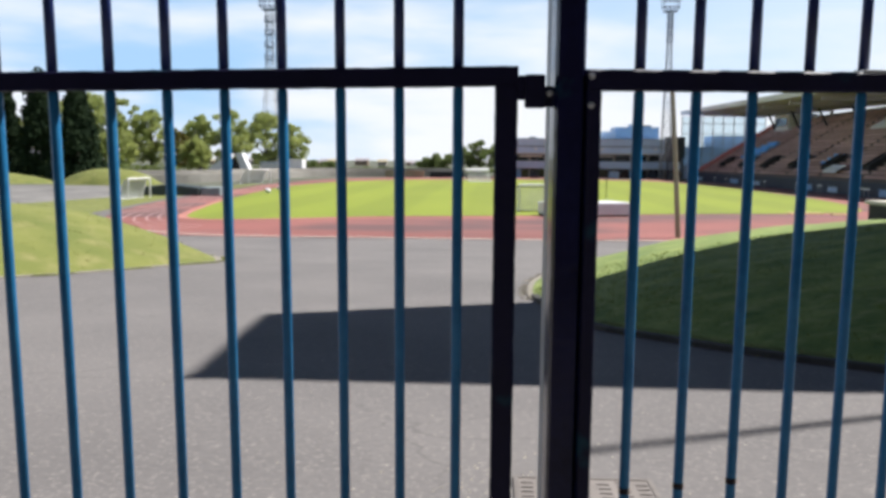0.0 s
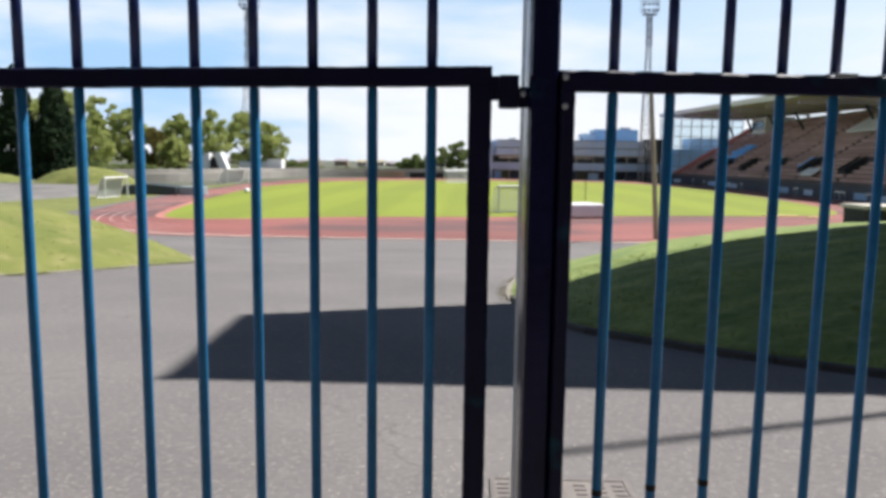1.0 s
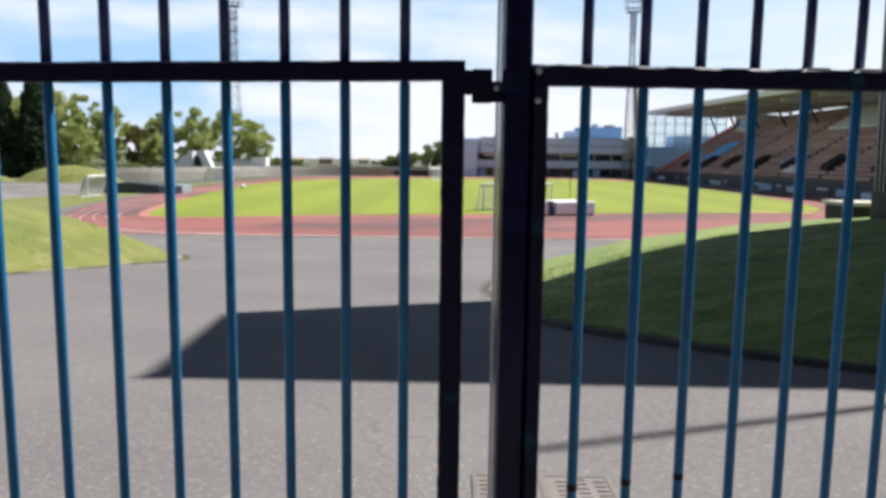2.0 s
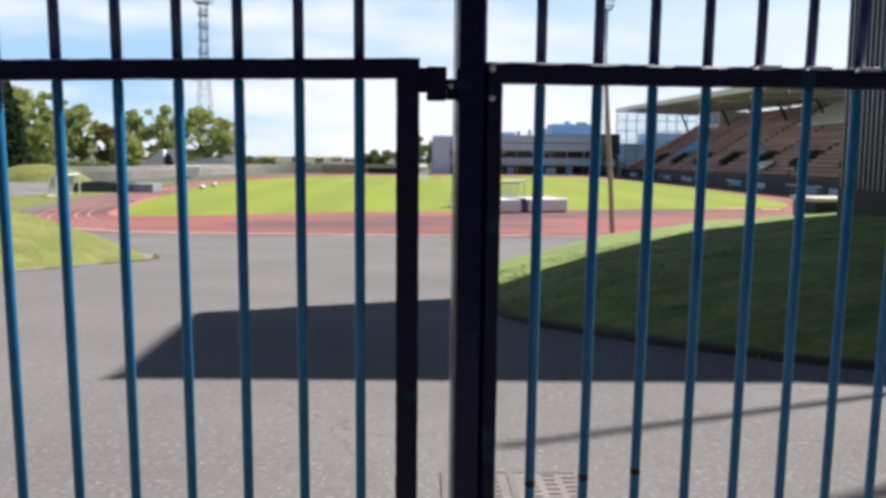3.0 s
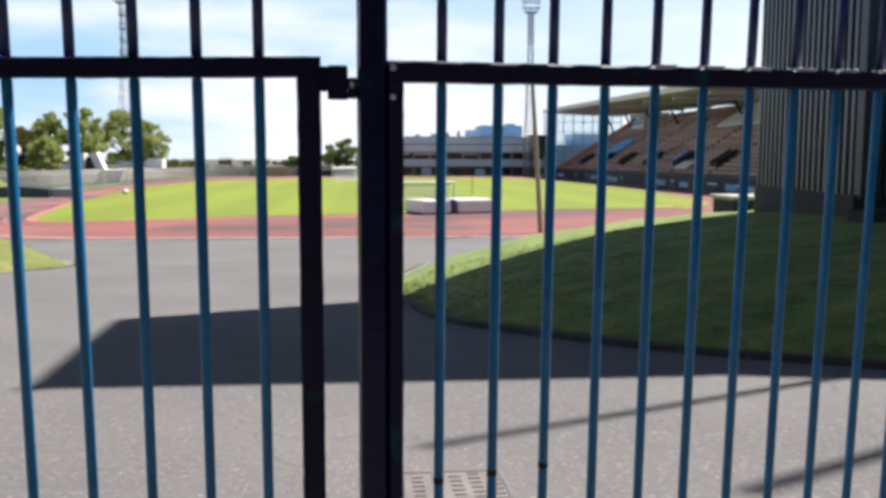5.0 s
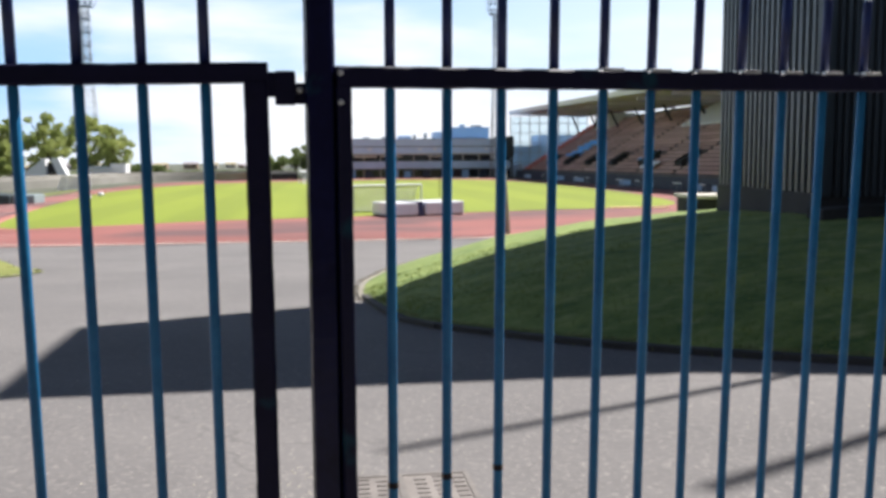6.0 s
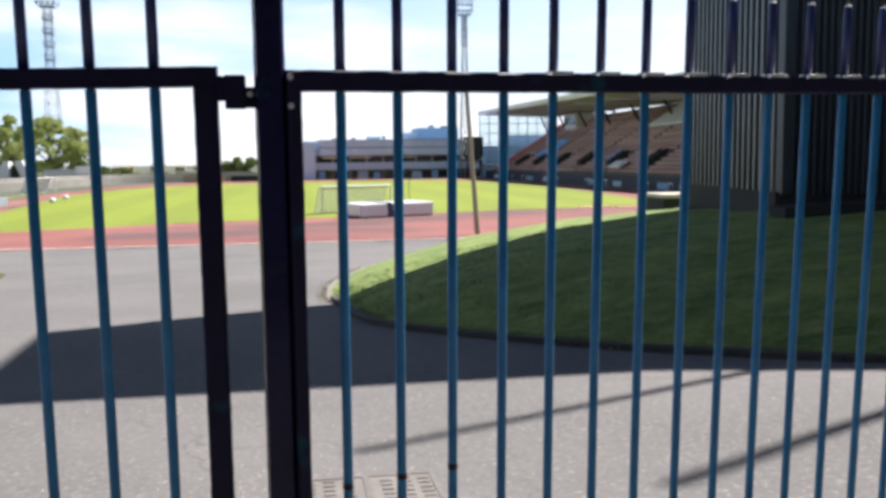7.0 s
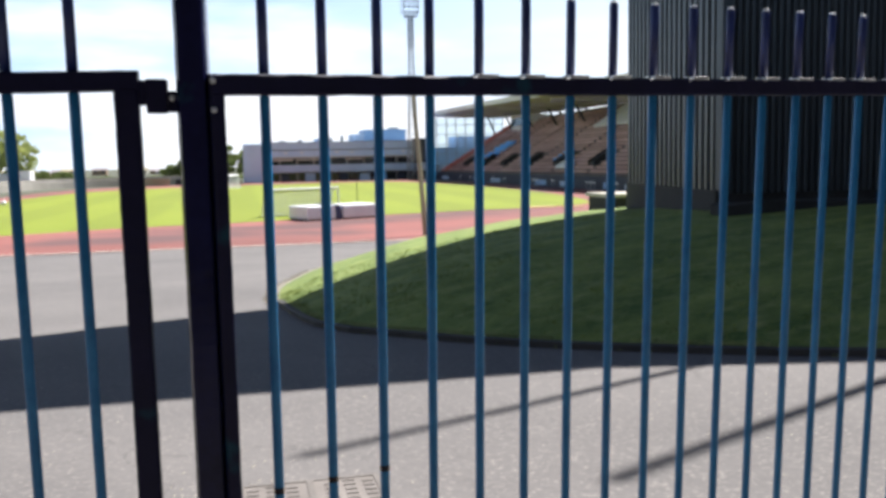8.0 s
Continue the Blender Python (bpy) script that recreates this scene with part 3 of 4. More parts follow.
def gate_leaf(m, label, z_top, rail_h, x0, x1, stile_x0, stile_x1, bars, pitch_m, rise, pivot):
    g = thing("metal_gate", label, "gate", "gate leaves", m=m)
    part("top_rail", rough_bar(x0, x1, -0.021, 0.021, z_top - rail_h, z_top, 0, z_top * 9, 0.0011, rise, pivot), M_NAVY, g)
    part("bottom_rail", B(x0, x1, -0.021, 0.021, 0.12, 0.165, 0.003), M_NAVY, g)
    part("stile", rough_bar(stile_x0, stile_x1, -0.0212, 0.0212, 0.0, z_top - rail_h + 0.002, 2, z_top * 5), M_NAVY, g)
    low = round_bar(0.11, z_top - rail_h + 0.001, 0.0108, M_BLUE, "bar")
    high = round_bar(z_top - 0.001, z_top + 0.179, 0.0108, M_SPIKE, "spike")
    cap = B(-0.007, 0.007, -0.007, 0.007, z_top + 0.171, z_top + 0.183, 0.003)
    cap = mesh_of("tip", cap, M_TIP)
    weld = mesh_of("weld", B(-0.026, 0.026, -0.0195, 0.0195, z_top - 0.004, z_top + 0.005, 0.0015), M_TIP)
    for i, x in enumerate(bars):
        for nm, me in (("bar", low), ("spike", high)):
            ob = new(nm, me)
            ob.parent = g
            ob.location = (x, 0, rise * (x - pivot))
            if nm == "spike":
                tp = new("tip", cap)
                tp.parent = ob
                if pitch_m > 0.12 and i > 3:
                    w = new("weld", weld)
                    w.parent = ob
                    w.location = (0.016, 0, 0)
    return g


left_bars = [-0.0666 - 0.12 * i for i in range(13)]
gate_l = gate_leaf(LEAN, "navy steel gate leaf with blue round bars, closed", 1.8895, 0.040, -1.75, 0.054, 0.008, 0.0538, left_bars, 0.12, 0.0145, 0.054)
right_bars = [0.12 * K * i for i in range(24)]
gate_r = gate_leaf(RIGHT, "navy and blue steel gate leaf angled away, closed", 1.8825, 0.0425, -0.112, 2.95, -0.1118, -0.084, right_bars, 0.12 * K, 0.003, -0.1)
# thin black bands round three bars of the right leaf
collar = mesh_of("black_band", tube(bmesh.new(), [(0, 0, -0.007), (0, 0, 0.007)], 0.0112, 12), M_BAND)
for i, z in ((0, 0.998), (1, 1.001), (2, 1.004)):
    ob = new("black_band", collar)
    ob.parent, ob.location = gate_r, (right_bars[i], 0, z)
bolt = tube(bmesh.new(), [(0, -0.002, 0), (0, -0.007, 0), (0, -0.009, 0)], [0.0065, 0.006, 0.004], 10)
bolt = mesh_of("bolt", bolt, M_TIP, True)
for z in (1.868, 1.812):
    ob = new("bolt", bolt)
    ob.parent, ob.location = gate_r, (-0.108, -0.0215, z)
lock = part("lock_box", B(0.068, 0.108, -0.022, 0.02, 1.806, 1.873, 0.004), M_NAVY, gate_l)
part("lock_neck", B(0.0535, 0.068, -0.018, 0.018, 1.822, 1.871, 0.003), M_NAVY, gate_l)
part("lock_keeper", B(0.1082, 0.1262, -0.012, 0.010, 1.825, 1.850, 0.004), M_NAVY, gate_l)
part("lock_bolt", B(0.108, 0.1262, -0.012, 0.012, 1.808, 1.826, 0.003), M_NAVY, gate_l)
ob = new("bolt", bolt)
ob.parent, ob.location = gate_l, (0.117, -0.0125, 1.836)

post = thing("gate_post", "navy painted square steel gate post with chipped paint", "post", m=LEAN)
part("column", rough_bar(0.126, 0.186, -0.04, 0.12, -0.3, 2.75, 2, 3.0, 0.0007), M_POST, post)
part("back_plate", B(0.129, 0.183, 0.121, 0.30, -0.3, 2.75, 0.003), M_POSTBACK, post, "back section of the post, side sheen as grey colour")
part("hinge_rod", tube(bmesh.new(), [(0.1915, -0.030, 0.2), (0.1915, -0.030, 1.84)], 0.004, 10), M_SPIKE, post, "dark blue hinge rod", True)


# added walls out of view, they keep low sky light off gate and bank
part_wall = part("sky_block_south", B(-60, 60, -3.0, -2.5, -0.3, 6.5), M_DARKCONC)
part_east = part("sky_block_east", B(17.5, 18.0, -2.5, 12.9, -0.5, 9), M_DARKCONC)
tagged(part_east, "unseen dark wall added to block sky light over the bank", "wall", kind="structure")
tagged(part_wall, "unseen dark wall added on the street side to block sky light", "wall", kind="structure")


# ---- manhole cover ----
def manhole():
    x0, x1, y0, y1 = 0.16, 0.97, 4.35, 5.12
    slope = math.degrees(math.atan(-0.0548))
    t = thing("manhole_cover", "recessed double manhole cover set in the asphalt", "manhole cover", m=pose((x0 + x1) / 2, (y0 + y1) / 2, ground_z(0, (y0 + y1) / 2) + 0.004, slope))
    w, h = (x1 - x0) / 2, (y1 - y0) / 2
    bm = bmesh.new()
    for a0, a1, b0, b1 in ((-w, w, -h, -h + 0.03), (-w, w, h - 0.03, h), (-w, -w + 0.03, -h + 0.03, h - 0.03), (w - 0.03, w, -h + 0.03, h - 0.03), (-0.02, 0.02, -h + 0.03, h - 0.03)):
        box(bm, a0, a1, b0, b1, -0.03, 0.008)
    part("frame", bm, M_IRON, t)
    for s in (-1, 1):
        cx = s * w / 2
        part("panel", B(cx - w / 2 + 0.021, cx + w / 2 - 0.021, -h + 0.031, h - 0.031, -0.03, 0.003), M_INFILL, t)
    lug = mesh_of("lug", B(-0.034, 0.034, -0.010, 0.010, 0, 0.008, 0.002), M_LUG)
    for i in range(7):
        for j in range(8):
            x = -w + 0.075 + i * (2 * w - 0.15) / 6
            if abs(x) < 0.05:
                continue
            ob = new("lug", lug)
            ob.parent, ob.location = t, (x, -h + 0.08 + (j + 0.5 * (i % 2)) * (2 * h - 0.16) / 7.5, 0)


manhole()


def litter():
    """Small pale stones and dry leaves scattered on the asphalt inside the gate."""
    rnd = random.Random(11)
    bm = bmesh.new()
    for i in range(420):
        x, y = (rnd.uniform(-5, 7), rnd.uniform(3.2, 9)) if i < 220 else (0.1 + rnd.gauss(0, 0.25), 4.75 + rnd.gauss(0, 0.4))
        if inside(BANK_R, x, y):
            continue
        r, an, z = rnd.uniform(0.004, 0.012), rnd.uniform(0, 6.28), ground_z(x, y)
        ring = [bm.verts.new((x + r * rnd.uniform(0.7, 1.2) * math.cos(an + k * 1.257), y + r * math.sin(an + k * 1.257), z)) for k in range(5)]
        top = bm.verts.new((x, y, z + r * rnd.uniform(0.5, 0.9)))
        for k in range(5):
            bm.faces.new((ring[k], ring[(k + 1) % 5], top))
    tagged(part("litter", bm, M_LITTER), "small pale stones and dry leaf litter on asphalt", "litter", kind="stuff")


litter()


# ---- stadium: stand ----
def raked(x0, x1, y0, y1, za, zb, lo, hi):
    """A slab between x0 and x1 that follows a slope from za to zb, from lo below to hi above it."""
    bm = bmesh.new()
    vs = [bm.verts.new((x, y, z + o)) for x, z in ((x0, za), (x1, zb)) for y in (y0, y1) for o in (lo, hi)]
    for q in ((0, 1, 3, 2), (4, 6, 7, 5), (0, 4, 5, 1), (2, 3, 7, 6), (0, 2, 6, 4), (1, 5, 7, 3)):
        bm.faces.new([vs[k] for k in q])
    return bm


def stand():
    t = thing("grandstand", "long grandstand with red-brown seats under a pale cantilever roof", "grandstand")
    X, Y0, Y1, z0 = 45.2, 70.0, 205.0, FIELD
    rows = 22
    base = -0.8
    run, rise = 19.0 / rows, (11.0 - base) / rows
    for i in range(rows):
        x = X + i * run
        part("step", B(x, X + 20.5, Y0, Y1, (base + (i - 1) * rise) if i else z0, base + i * rise), M_STEP, t)
    cols = [(70, 84.8), (86, 99.2), (100.4, 113.6), (114.8, 128), (129.2, 142.4), (143.6, 156.8), (158, 171.2), (172.4, 185.6), (186.8, 197.5), (198.5, 204.6)]
    for c, (ya, yb) in enumerate(cols):
        for i in range(1, rows - 1):
            if 3 <= i <= 6 and c < 9:
                ya2 = ya + 2.6
            else:
                ya2 = ya
            m = M_SEAT_SUNLIT if c == 9 else M_SEAT
            z = base + i * rise
            x = X + i * run
            bm = B(x + 0.32, x + 0.66, ya2, yb, z + 0.12, z + 0.2)
            box(bm, x + 0.60, x + 0.68, ya2, yb, z + 0.2, z + 0.52)
            part("bench", bm, m, t)
            if 6 <= i <= 11 and c == 7:
                part("blue_bench", B(x + 0.28, x + 0.70, 173.5 + 0.8 * (i % 2), 183.0 - 1.2 * (i % 3), z + 0.2, z + 0.66, 0.04), M_BLUESEAT, t, "bright blue seats")
            if c == 4 and 4 <= i <= 6:
                part("blue_bench", B(x + 0.28, x + 0.70, 131.5, 134.5, z + 0.2, z + 0.66, 0.04), M_BLUESEAT, t, "bright blue seats")
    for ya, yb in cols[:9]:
        # stair mouth: shade as black slab between two dark parapets following the rake
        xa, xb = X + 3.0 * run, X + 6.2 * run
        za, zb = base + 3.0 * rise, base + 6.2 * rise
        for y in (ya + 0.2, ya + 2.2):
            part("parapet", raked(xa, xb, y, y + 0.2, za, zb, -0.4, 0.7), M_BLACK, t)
        part("vomitory", raked(xa + 0.1, xb - 0.1, ya + 0.41, ya + 2.19, za, zb, -0.4, 0.5), M_BLACK, t, "black slab for the shade of an entrance between seats")
    part("cover_sheet", raked(X + 13.4 * run, X + 20 * run, 110.0, 137.0, base + 13.4 * rise, base + 20 * rise, 0.5, 0.75), M_WHITE, t, "pale sheeting over the upper seats")
    for k, (y, w) in enumerate(((93, 5), (101, 3.5), (110, 6), (117, 3), (126, 5), (139, 4), (150, 6), (163, 5), (178, 7), (190, 6))):
        part("hoarding_board", B(X - 0.58, X - 0.505, y, y + w, z0 + 0.25, z0 + 0.95 + 0.1 * (k % 3)), (M_GREYBAND, M_BARRIER, M_BLUEBOX)[(k * 2) % 3], t)
    part("front_barrier", B(X - 0.5, X - 0.2, Y0, Y1, z0, z0 + 1.75, 0.03), M_BARRIER, t, "dark blue pitch-side barrier")
    part("back_wall", B(X + 20.5, X + 20.9, Y0, Y1, z0, 11.25), M_CONC, t)
    part("press_box", B(X + 14.5, X + 20.4, 183.0, 192.0, 7.2, 11.6, 0.05), M_WHITE, t, "pale glazed control room")
    part("press_window", B(X + 14.4, X + 14.5, 184.0, 191.0, 9.2, 10.8), M_WINDOW, t)
    part("white_banner", raked(X + 1.2, X + 2.6, 122.5, 127.0, -0.05, 0.8, 0.5, 0.72), M_WHITE, t, "white sheet on the seats")
    # roof: thin at the front lip, deep over the columns
    bm = bmesh.new()
    sec = [(X + 2.4, 13.0), (X + 21.5, 12.4), (X + 21.5, 14.6), (X + 8, 14.9), (X + 2.4, 13.75)]
    drop = 2.3      # the roof comes down towards the near end
    ring0 = [bm.verts.new((x, Y0, z - drop)) for x, z in sec]
    ring1 = [bm.verts.new((x - 0.5, Y1 + 19, z + 0.25)) for x, z in sec]
    for i in range(5):
        bm.faces.new((ring0[i], ring0[(i + 1) % 5], ring1[(i + 1) % 5], ring1[i]))
    bm.faces.new(ring0)
    bm.faces.new(ring1[::-1])
    bmesh.ops.recalc_face_normals(bm, faces=bm.faces)
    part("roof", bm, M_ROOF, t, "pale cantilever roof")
    bm = bmesh.new()
    lip = [bm.verts.new((X + 2.4 - dx - ox, y, z)) for y, dz, ox in ((Y0, drop, 0), (Y1 + 19, -0.25, 0.5)) for dx, z in ((0.0, 13.0 - dz), (0.25, 13.02 - dz), (0.25, 13.95 - dz), (0.0, 13.95 - dz))]
    for k in range(4):
        bm.faces.new((lip[k], lip[(k + 1) % 4], lip[4 + (k + 1) % 4], lip[4 + k]))
    bm.faces.new(lip[:4])
    bm.faces.new(lip[4:])
    part("fascia", bm, M_FASCIA, t, "pale grey roof edge")
    for i in range(10):
        y = 77 + 14.3 * i
        dz = drop * (Y1 - y) / (Y1 - Y0)
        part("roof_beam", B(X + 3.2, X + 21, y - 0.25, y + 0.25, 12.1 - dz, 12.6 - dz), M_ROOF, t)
        bm = bmesh.new()
        tube(bm, [(X + 15.0, y, 7.8), (X + 13.0, y, 12.3 - dz)], 0.22, 8)
        part("strut", bm, M_BARRIER, t)
        bm = bmesh.new()
        tube(bm, [(X + 20.7, y, 10.0), (X + 20.7, y, 12.4 - dz)], 0.3, 8)
        part("column", bm, M_CONC, t)
    # glazed screen at the far end
    ym = Y1 + 12.0
    screen = part("end_screen", B(X + 0.5, X + 20.5, ym, ym + 0.12, z0, 0.8), M_GREYBAND, t, "glazed wind screen at the end of the stand")
    for i in range(9):
        bm = bmesh.new()
        tube(bm, [(X + 0.6 + i * 2.45, ym, z0), (X + 0.6 + i * 2.45, ym, 12.8)], 0.12, 6)
        part("mullion", bm, M_STEEL, screen)
    for k in range(5):
        part("transom", B(X + 0.6, X + 20.2, ym - 0.05, ym + 0.05, 1.2 + k * 2.4, 1.35 + k * 2.4), M_STEEL, screen)
    for i in range(8):
        pn = part("pane", B(X + 0.75 + i * 2.45, X + 2.95 + i * 2.45, ym - 0.01, ym + 0.01, 0.9, 12.6), M_GLASS, screen)
        pn.visible_shadow = False
    return t


stand()


# ---- stadium: far building ----
def concourse():
    t = thing("sports_centre", "long grey flat-roofed sports centre with dark window bands", "building")
    x0, x1, y = 1.2, 44.5, 212.0
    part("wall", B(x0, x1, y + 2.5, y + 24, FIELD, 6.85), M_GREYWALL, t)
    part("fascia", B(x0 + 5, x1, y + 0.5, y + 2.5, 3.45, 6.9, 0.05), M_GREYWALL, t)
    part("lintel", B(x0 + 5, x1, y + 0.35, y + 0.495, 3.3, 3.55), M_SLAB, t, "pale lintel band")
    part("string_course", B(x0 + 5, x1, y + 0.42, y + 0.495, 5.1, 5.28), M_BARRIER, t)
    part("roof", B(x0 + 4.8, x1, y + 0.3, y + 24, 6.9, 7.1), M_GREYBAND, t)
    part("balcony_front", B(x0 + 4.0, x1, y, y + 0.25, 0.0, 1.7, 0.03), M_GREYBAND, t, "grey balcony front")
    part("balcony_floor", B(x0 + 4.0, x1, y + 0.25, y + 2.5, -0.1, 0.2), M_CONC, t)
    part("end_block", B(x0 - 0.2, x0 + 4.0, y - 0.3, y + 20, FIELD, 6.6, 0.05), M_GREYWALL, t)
    for i in range(10):
        xa = x0 + 4.2 + i * 4.0
        w = part("window", B(xa + 0.2, xa + 3.8, y + 2.35, y + 2.48, 1.2, 3.3), M_WINDOW, t)
        part("sill", B(xa, xa + 4.0, y + 2.2, y + 2.48, 1.1, 1.2), M_SLAB, w)
        part("ground_window", B(xa + 0.2, xa + 3.8, y + 2.35, y + 2.48, FIELD + 0.1, -0.2), M_WINDOW, t)
        part("column", B(xa - 0.2, xa + 0.2, y + 1.7, y + 2.1, FIELD, 3.4), M_CONC, t)
    part("plant_room", B(30.2, 40.6, y + 6, y + 16, 7.1, 10.0, 0.05), M_BLUEBOX, t, "blue rooftop plant room")
    part("plant_box", B(27.2, 30.2, y + 6, y + 14, 7.1, 8.9, 0.05), M_GREYBAND, t)
    part("vent", B(21.5, 22.2, y + 4, y + 5, 7.1, 8.1, 0.05), M_STEEL, t)
    part("vent", B(14.0, 15.0, y + 4, y + 5, 7.1, 7.7, 0.05), M_STEEL, t)
    part("stair_block", B(40.8, 45.2, y - 2.0, y + 0.2, 2.6, 7.5, 0.05), M_TARP, t, "dark green boarded box on stilts")
    for k in (41.2, 44.7):
        part("stilt", B(k, k + 0.3, y - 1.6, y - 1.3, FIELD, 2.6), M_DARKCONC, t)
    for k, (xa, w, h) in enumerate(((9.5, 1.6, 0.5), (18.0, 3.4, 0.9), (24.6, 0.6, 1.5), (33.5, 1.2, 0.7), (36.5, 2.4, 0.5))):
        z_ = 10.0 if xa > 30.2 else 7.1
        part("roof_unit", B(xa, xa + w, y + 7, y + 9, z_, z_ + h, 0.05), (M_STEEL, M_GREYBAND)[k % 2], t)
    for xa in (10.4, 14.1, 22.4, 26.0, 38.5):
        part("wall_lamp", B(xa, xa + 0.7, y + 0.1, y + 0.34, 4.3, 4.85, 0.05), M_WHITE, t, "white wall lamp")
    for xa, w, h in ((7.0, 5.5, 0.5), (13.5, 5.0, 0.35), (24.8, 4.0, 0.3)):
        part("awning", raked(xa, xa + w, y + 0.5, y + 2.2, 2.9, 2.9, -h / 2, h / 2), M_SLAB, t, "pale awning over the windows")
    for k, xa in enumerate((5.8, 9.6, 15.2, 19.0, 23.4, 28.2, 33.0, 37.2)):
        part("door_panel", B(xa, xa + 1.6 + 0.4 * (k % 3), y + 0.9, y + 1.0, FIELD, -0.3 - 0.3 * (k % 2)), (M_BLUEBOX, M_BARRIER, M_GREYBAND)[k % 3], t)
    for k in range(9):
        xa = x0 + 6.5 + k * 4.3
        part("panel_joint", B(xa, xa + 0.12, y + 0.47, y + 0.497, 5.3, 6.85), M_GREYBAND, t)
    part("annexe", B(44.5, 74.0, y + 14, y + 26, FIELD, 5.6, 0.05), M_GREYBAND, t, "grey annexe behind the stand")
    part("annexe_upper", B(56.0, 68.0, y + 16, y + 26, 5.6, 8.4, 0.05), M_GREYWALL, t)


concourse()


def mast(x, y, head, k_, label):
    """A lattice tower with small landings below a basket of lamps."""
    t = thing("floodlight_mast", label, "floodlight mast", "floodlight masts")
    legs = [(-1, -1), (1, -1), (1, 1), (-1, 1)]
    w = lambda z: k_ * max(0.85, 2.5 - 1.35 * (z - FIELD) / 26.0)
    for sx, sy in legs:
        bm = bmesh.new()
        tube(bm, [(x + sx * w(z), y + sy * w(z), z) for z in np.linspace(FIELD, head, 17)], 0.06 + 0.03 * k_, 5)
        part("leg", bm, M_STEEL, t)
    z = FIELD + 0.5
    while z < head - 1:
        z2 = min(head, z + max(2.2, 1.9 * w(z)))
        for i in range(4):
            (ax, ay), (bx, by) = legs[i], legs[(i + 1) % 4]
            p0, p1 = (x + ax * w(z), y + ay * w(z), z), (x + bx * w(z), y + by * w(z), z)
            q0, q1 = (x + ax * w(z2), y + ay * w(z2), z2), (x + bx * w(z2), y + by * w(z2), z2)
            for u, v in ((p0, q1), (p1, q0), (q0, q1)):
                part("brace", tube(bmesh.new(), [u, v], 0.045, 4), M_STEEL, t)
        z = z2
    for k in range(1, 5):
        z = head - 3.3 * k * k_
        deck = part("landing", B(x - 1.2 * k_, x + 1.2 * k_, y - 1.2 * k_, y + 1.2 * k_, z, z + 0.2), M_MAST, t)
        bm = bmesh.new()
        for o in (0.75, 1.5):
            tube(bm, [(x + sx * 1.15 * k_, y + sy * 1.15 * k_, z + o) for sx, sy in legs + legs[:1]], 0.06, 4)
        for sx, sy in legs:
            tube(bm, [(x + sx * 1.15 * k_, y + sy * 1.15 * k_, z), (x + sx * 1.15 * k_, y + sy * 1.15 * k_, z + 1.5)], 0.06, 4)
        part("guard_rail", bm, M_MAST, deck)
    r_ = 0.5 + 0.5 * k_
    basket = part("basket", B(x - 1.9 * r_, x + 1.9 * r_, y - 1.6 * r_, y + 1.6 * r_, head - 0.1, head + 0.15), M_MAST, t)
    bm = bmesh.new()
    for o in (0.9, 2.6, 4.3):
        tube(bm, [(x + sx * 2.3 * r_, y + sy * 1.9 * r_, head + o) for sx, sy in legs + legs[:1]], 0.08, 4)
    for sx, sy in legs:
        tube(bm, [(x + sx * 1.8 * r_, y + sy * 1.5 * r_, head), (x + sx * 2.3 * r_, y + sy * 1.9 * r_, head + 0.9), (x + sx * 2.3 * r_, y + sy * 1.9 * r_, head + 4.5)], 0.08, 4)
    part("basket_frame", bm, M_MAST, basket)
    lamp = mesh_of("floodlight", B(-0.36 * r_, 0.36 * r_, -0.3, 0.25, -0.36 * r_, 0.36 * r_, 0.08), M_MAST)
    for r in range(4):
        for c in range(4):
            ob = new("floodlight", lamp)
            ob.parent = t
            ob.matrix_basis = pose(x + (c * 1.3 - 1.95) * r_, y - 2.0 * r_, head + 0.8 + r * 1.25, 25)


mast(40.05, 206, 35.4, 0.52, "tall grey lattice floodlight mast beside the stand")
mast(-59.6, 240, 41.4, 1.0, "tall grey lattice floodlight mast behind the trees")


# ---- things on the field ----
def corner_flag():
    t = thing("corner_flag", "slim dark flag pole on the pitch", "flag pole")
    part("pole", tube(bmesh.new(), [(12.6, 97, FIELD), (12.6, 97, FIELD + 2.3)], 0.04, 8), M_TARP, t)
    part("base", B(12.5, 12.7, 96.9, 97.1, FIELD, FIELD + 0.1, 0.02), M_TARP, t)


corner_flag()
marker = thing("marker_board", "low pale yellow board lying on the track edge", "board")
part("board", B(23.6, 26.2, 71.0, 71.9, FIELD + 0.02, FIELD + 0.10, 0.02), M_YELLOW, marker)
part("board", B(26.5, 28.2, 69.8, 70.6, FIELD + 0.02, FIELD + 0.10, 0.02), M_YELLOW, marker)


def pole():
    t = thing("wooden_pole", "thin leaning weathered wooden pole at the track edge", "pole")
    bm = bmesh.new()
    tube(bm, [(10.05, 47.6, -2.5), (9.8, 47.5, 1.0), (9.42, 47.4, 6.0)], [0.15, 0.13, 0.10], 10)
    part("shaft", bm, M_WOOD, t)


pole()


MATS = pose(3.62, 62.5, FIELD, 0, 0, 21)


def landing_mat(x0, x1, label):
    t = thing("landing_mat", label, "landing mat", "landing mats", m=MATS)
    part("body", B(x0, x1, 0, 3.3, 0.12, 1.05, 0.12), M_VINYL, t)
    part("pallet", B(x0 + 0.1, x1 - 0.1, 0.12, 3.2, 0.02, 0.12), M_BLACK, t, "dark base board")
    for k in (0.33, 0.67):
        x = x0 + (x1 - x0) * k
        part("seam", B(x - 0.012, x + 0.012, -0.006, 0.004, 0.24, 0.93), M_NET, t)


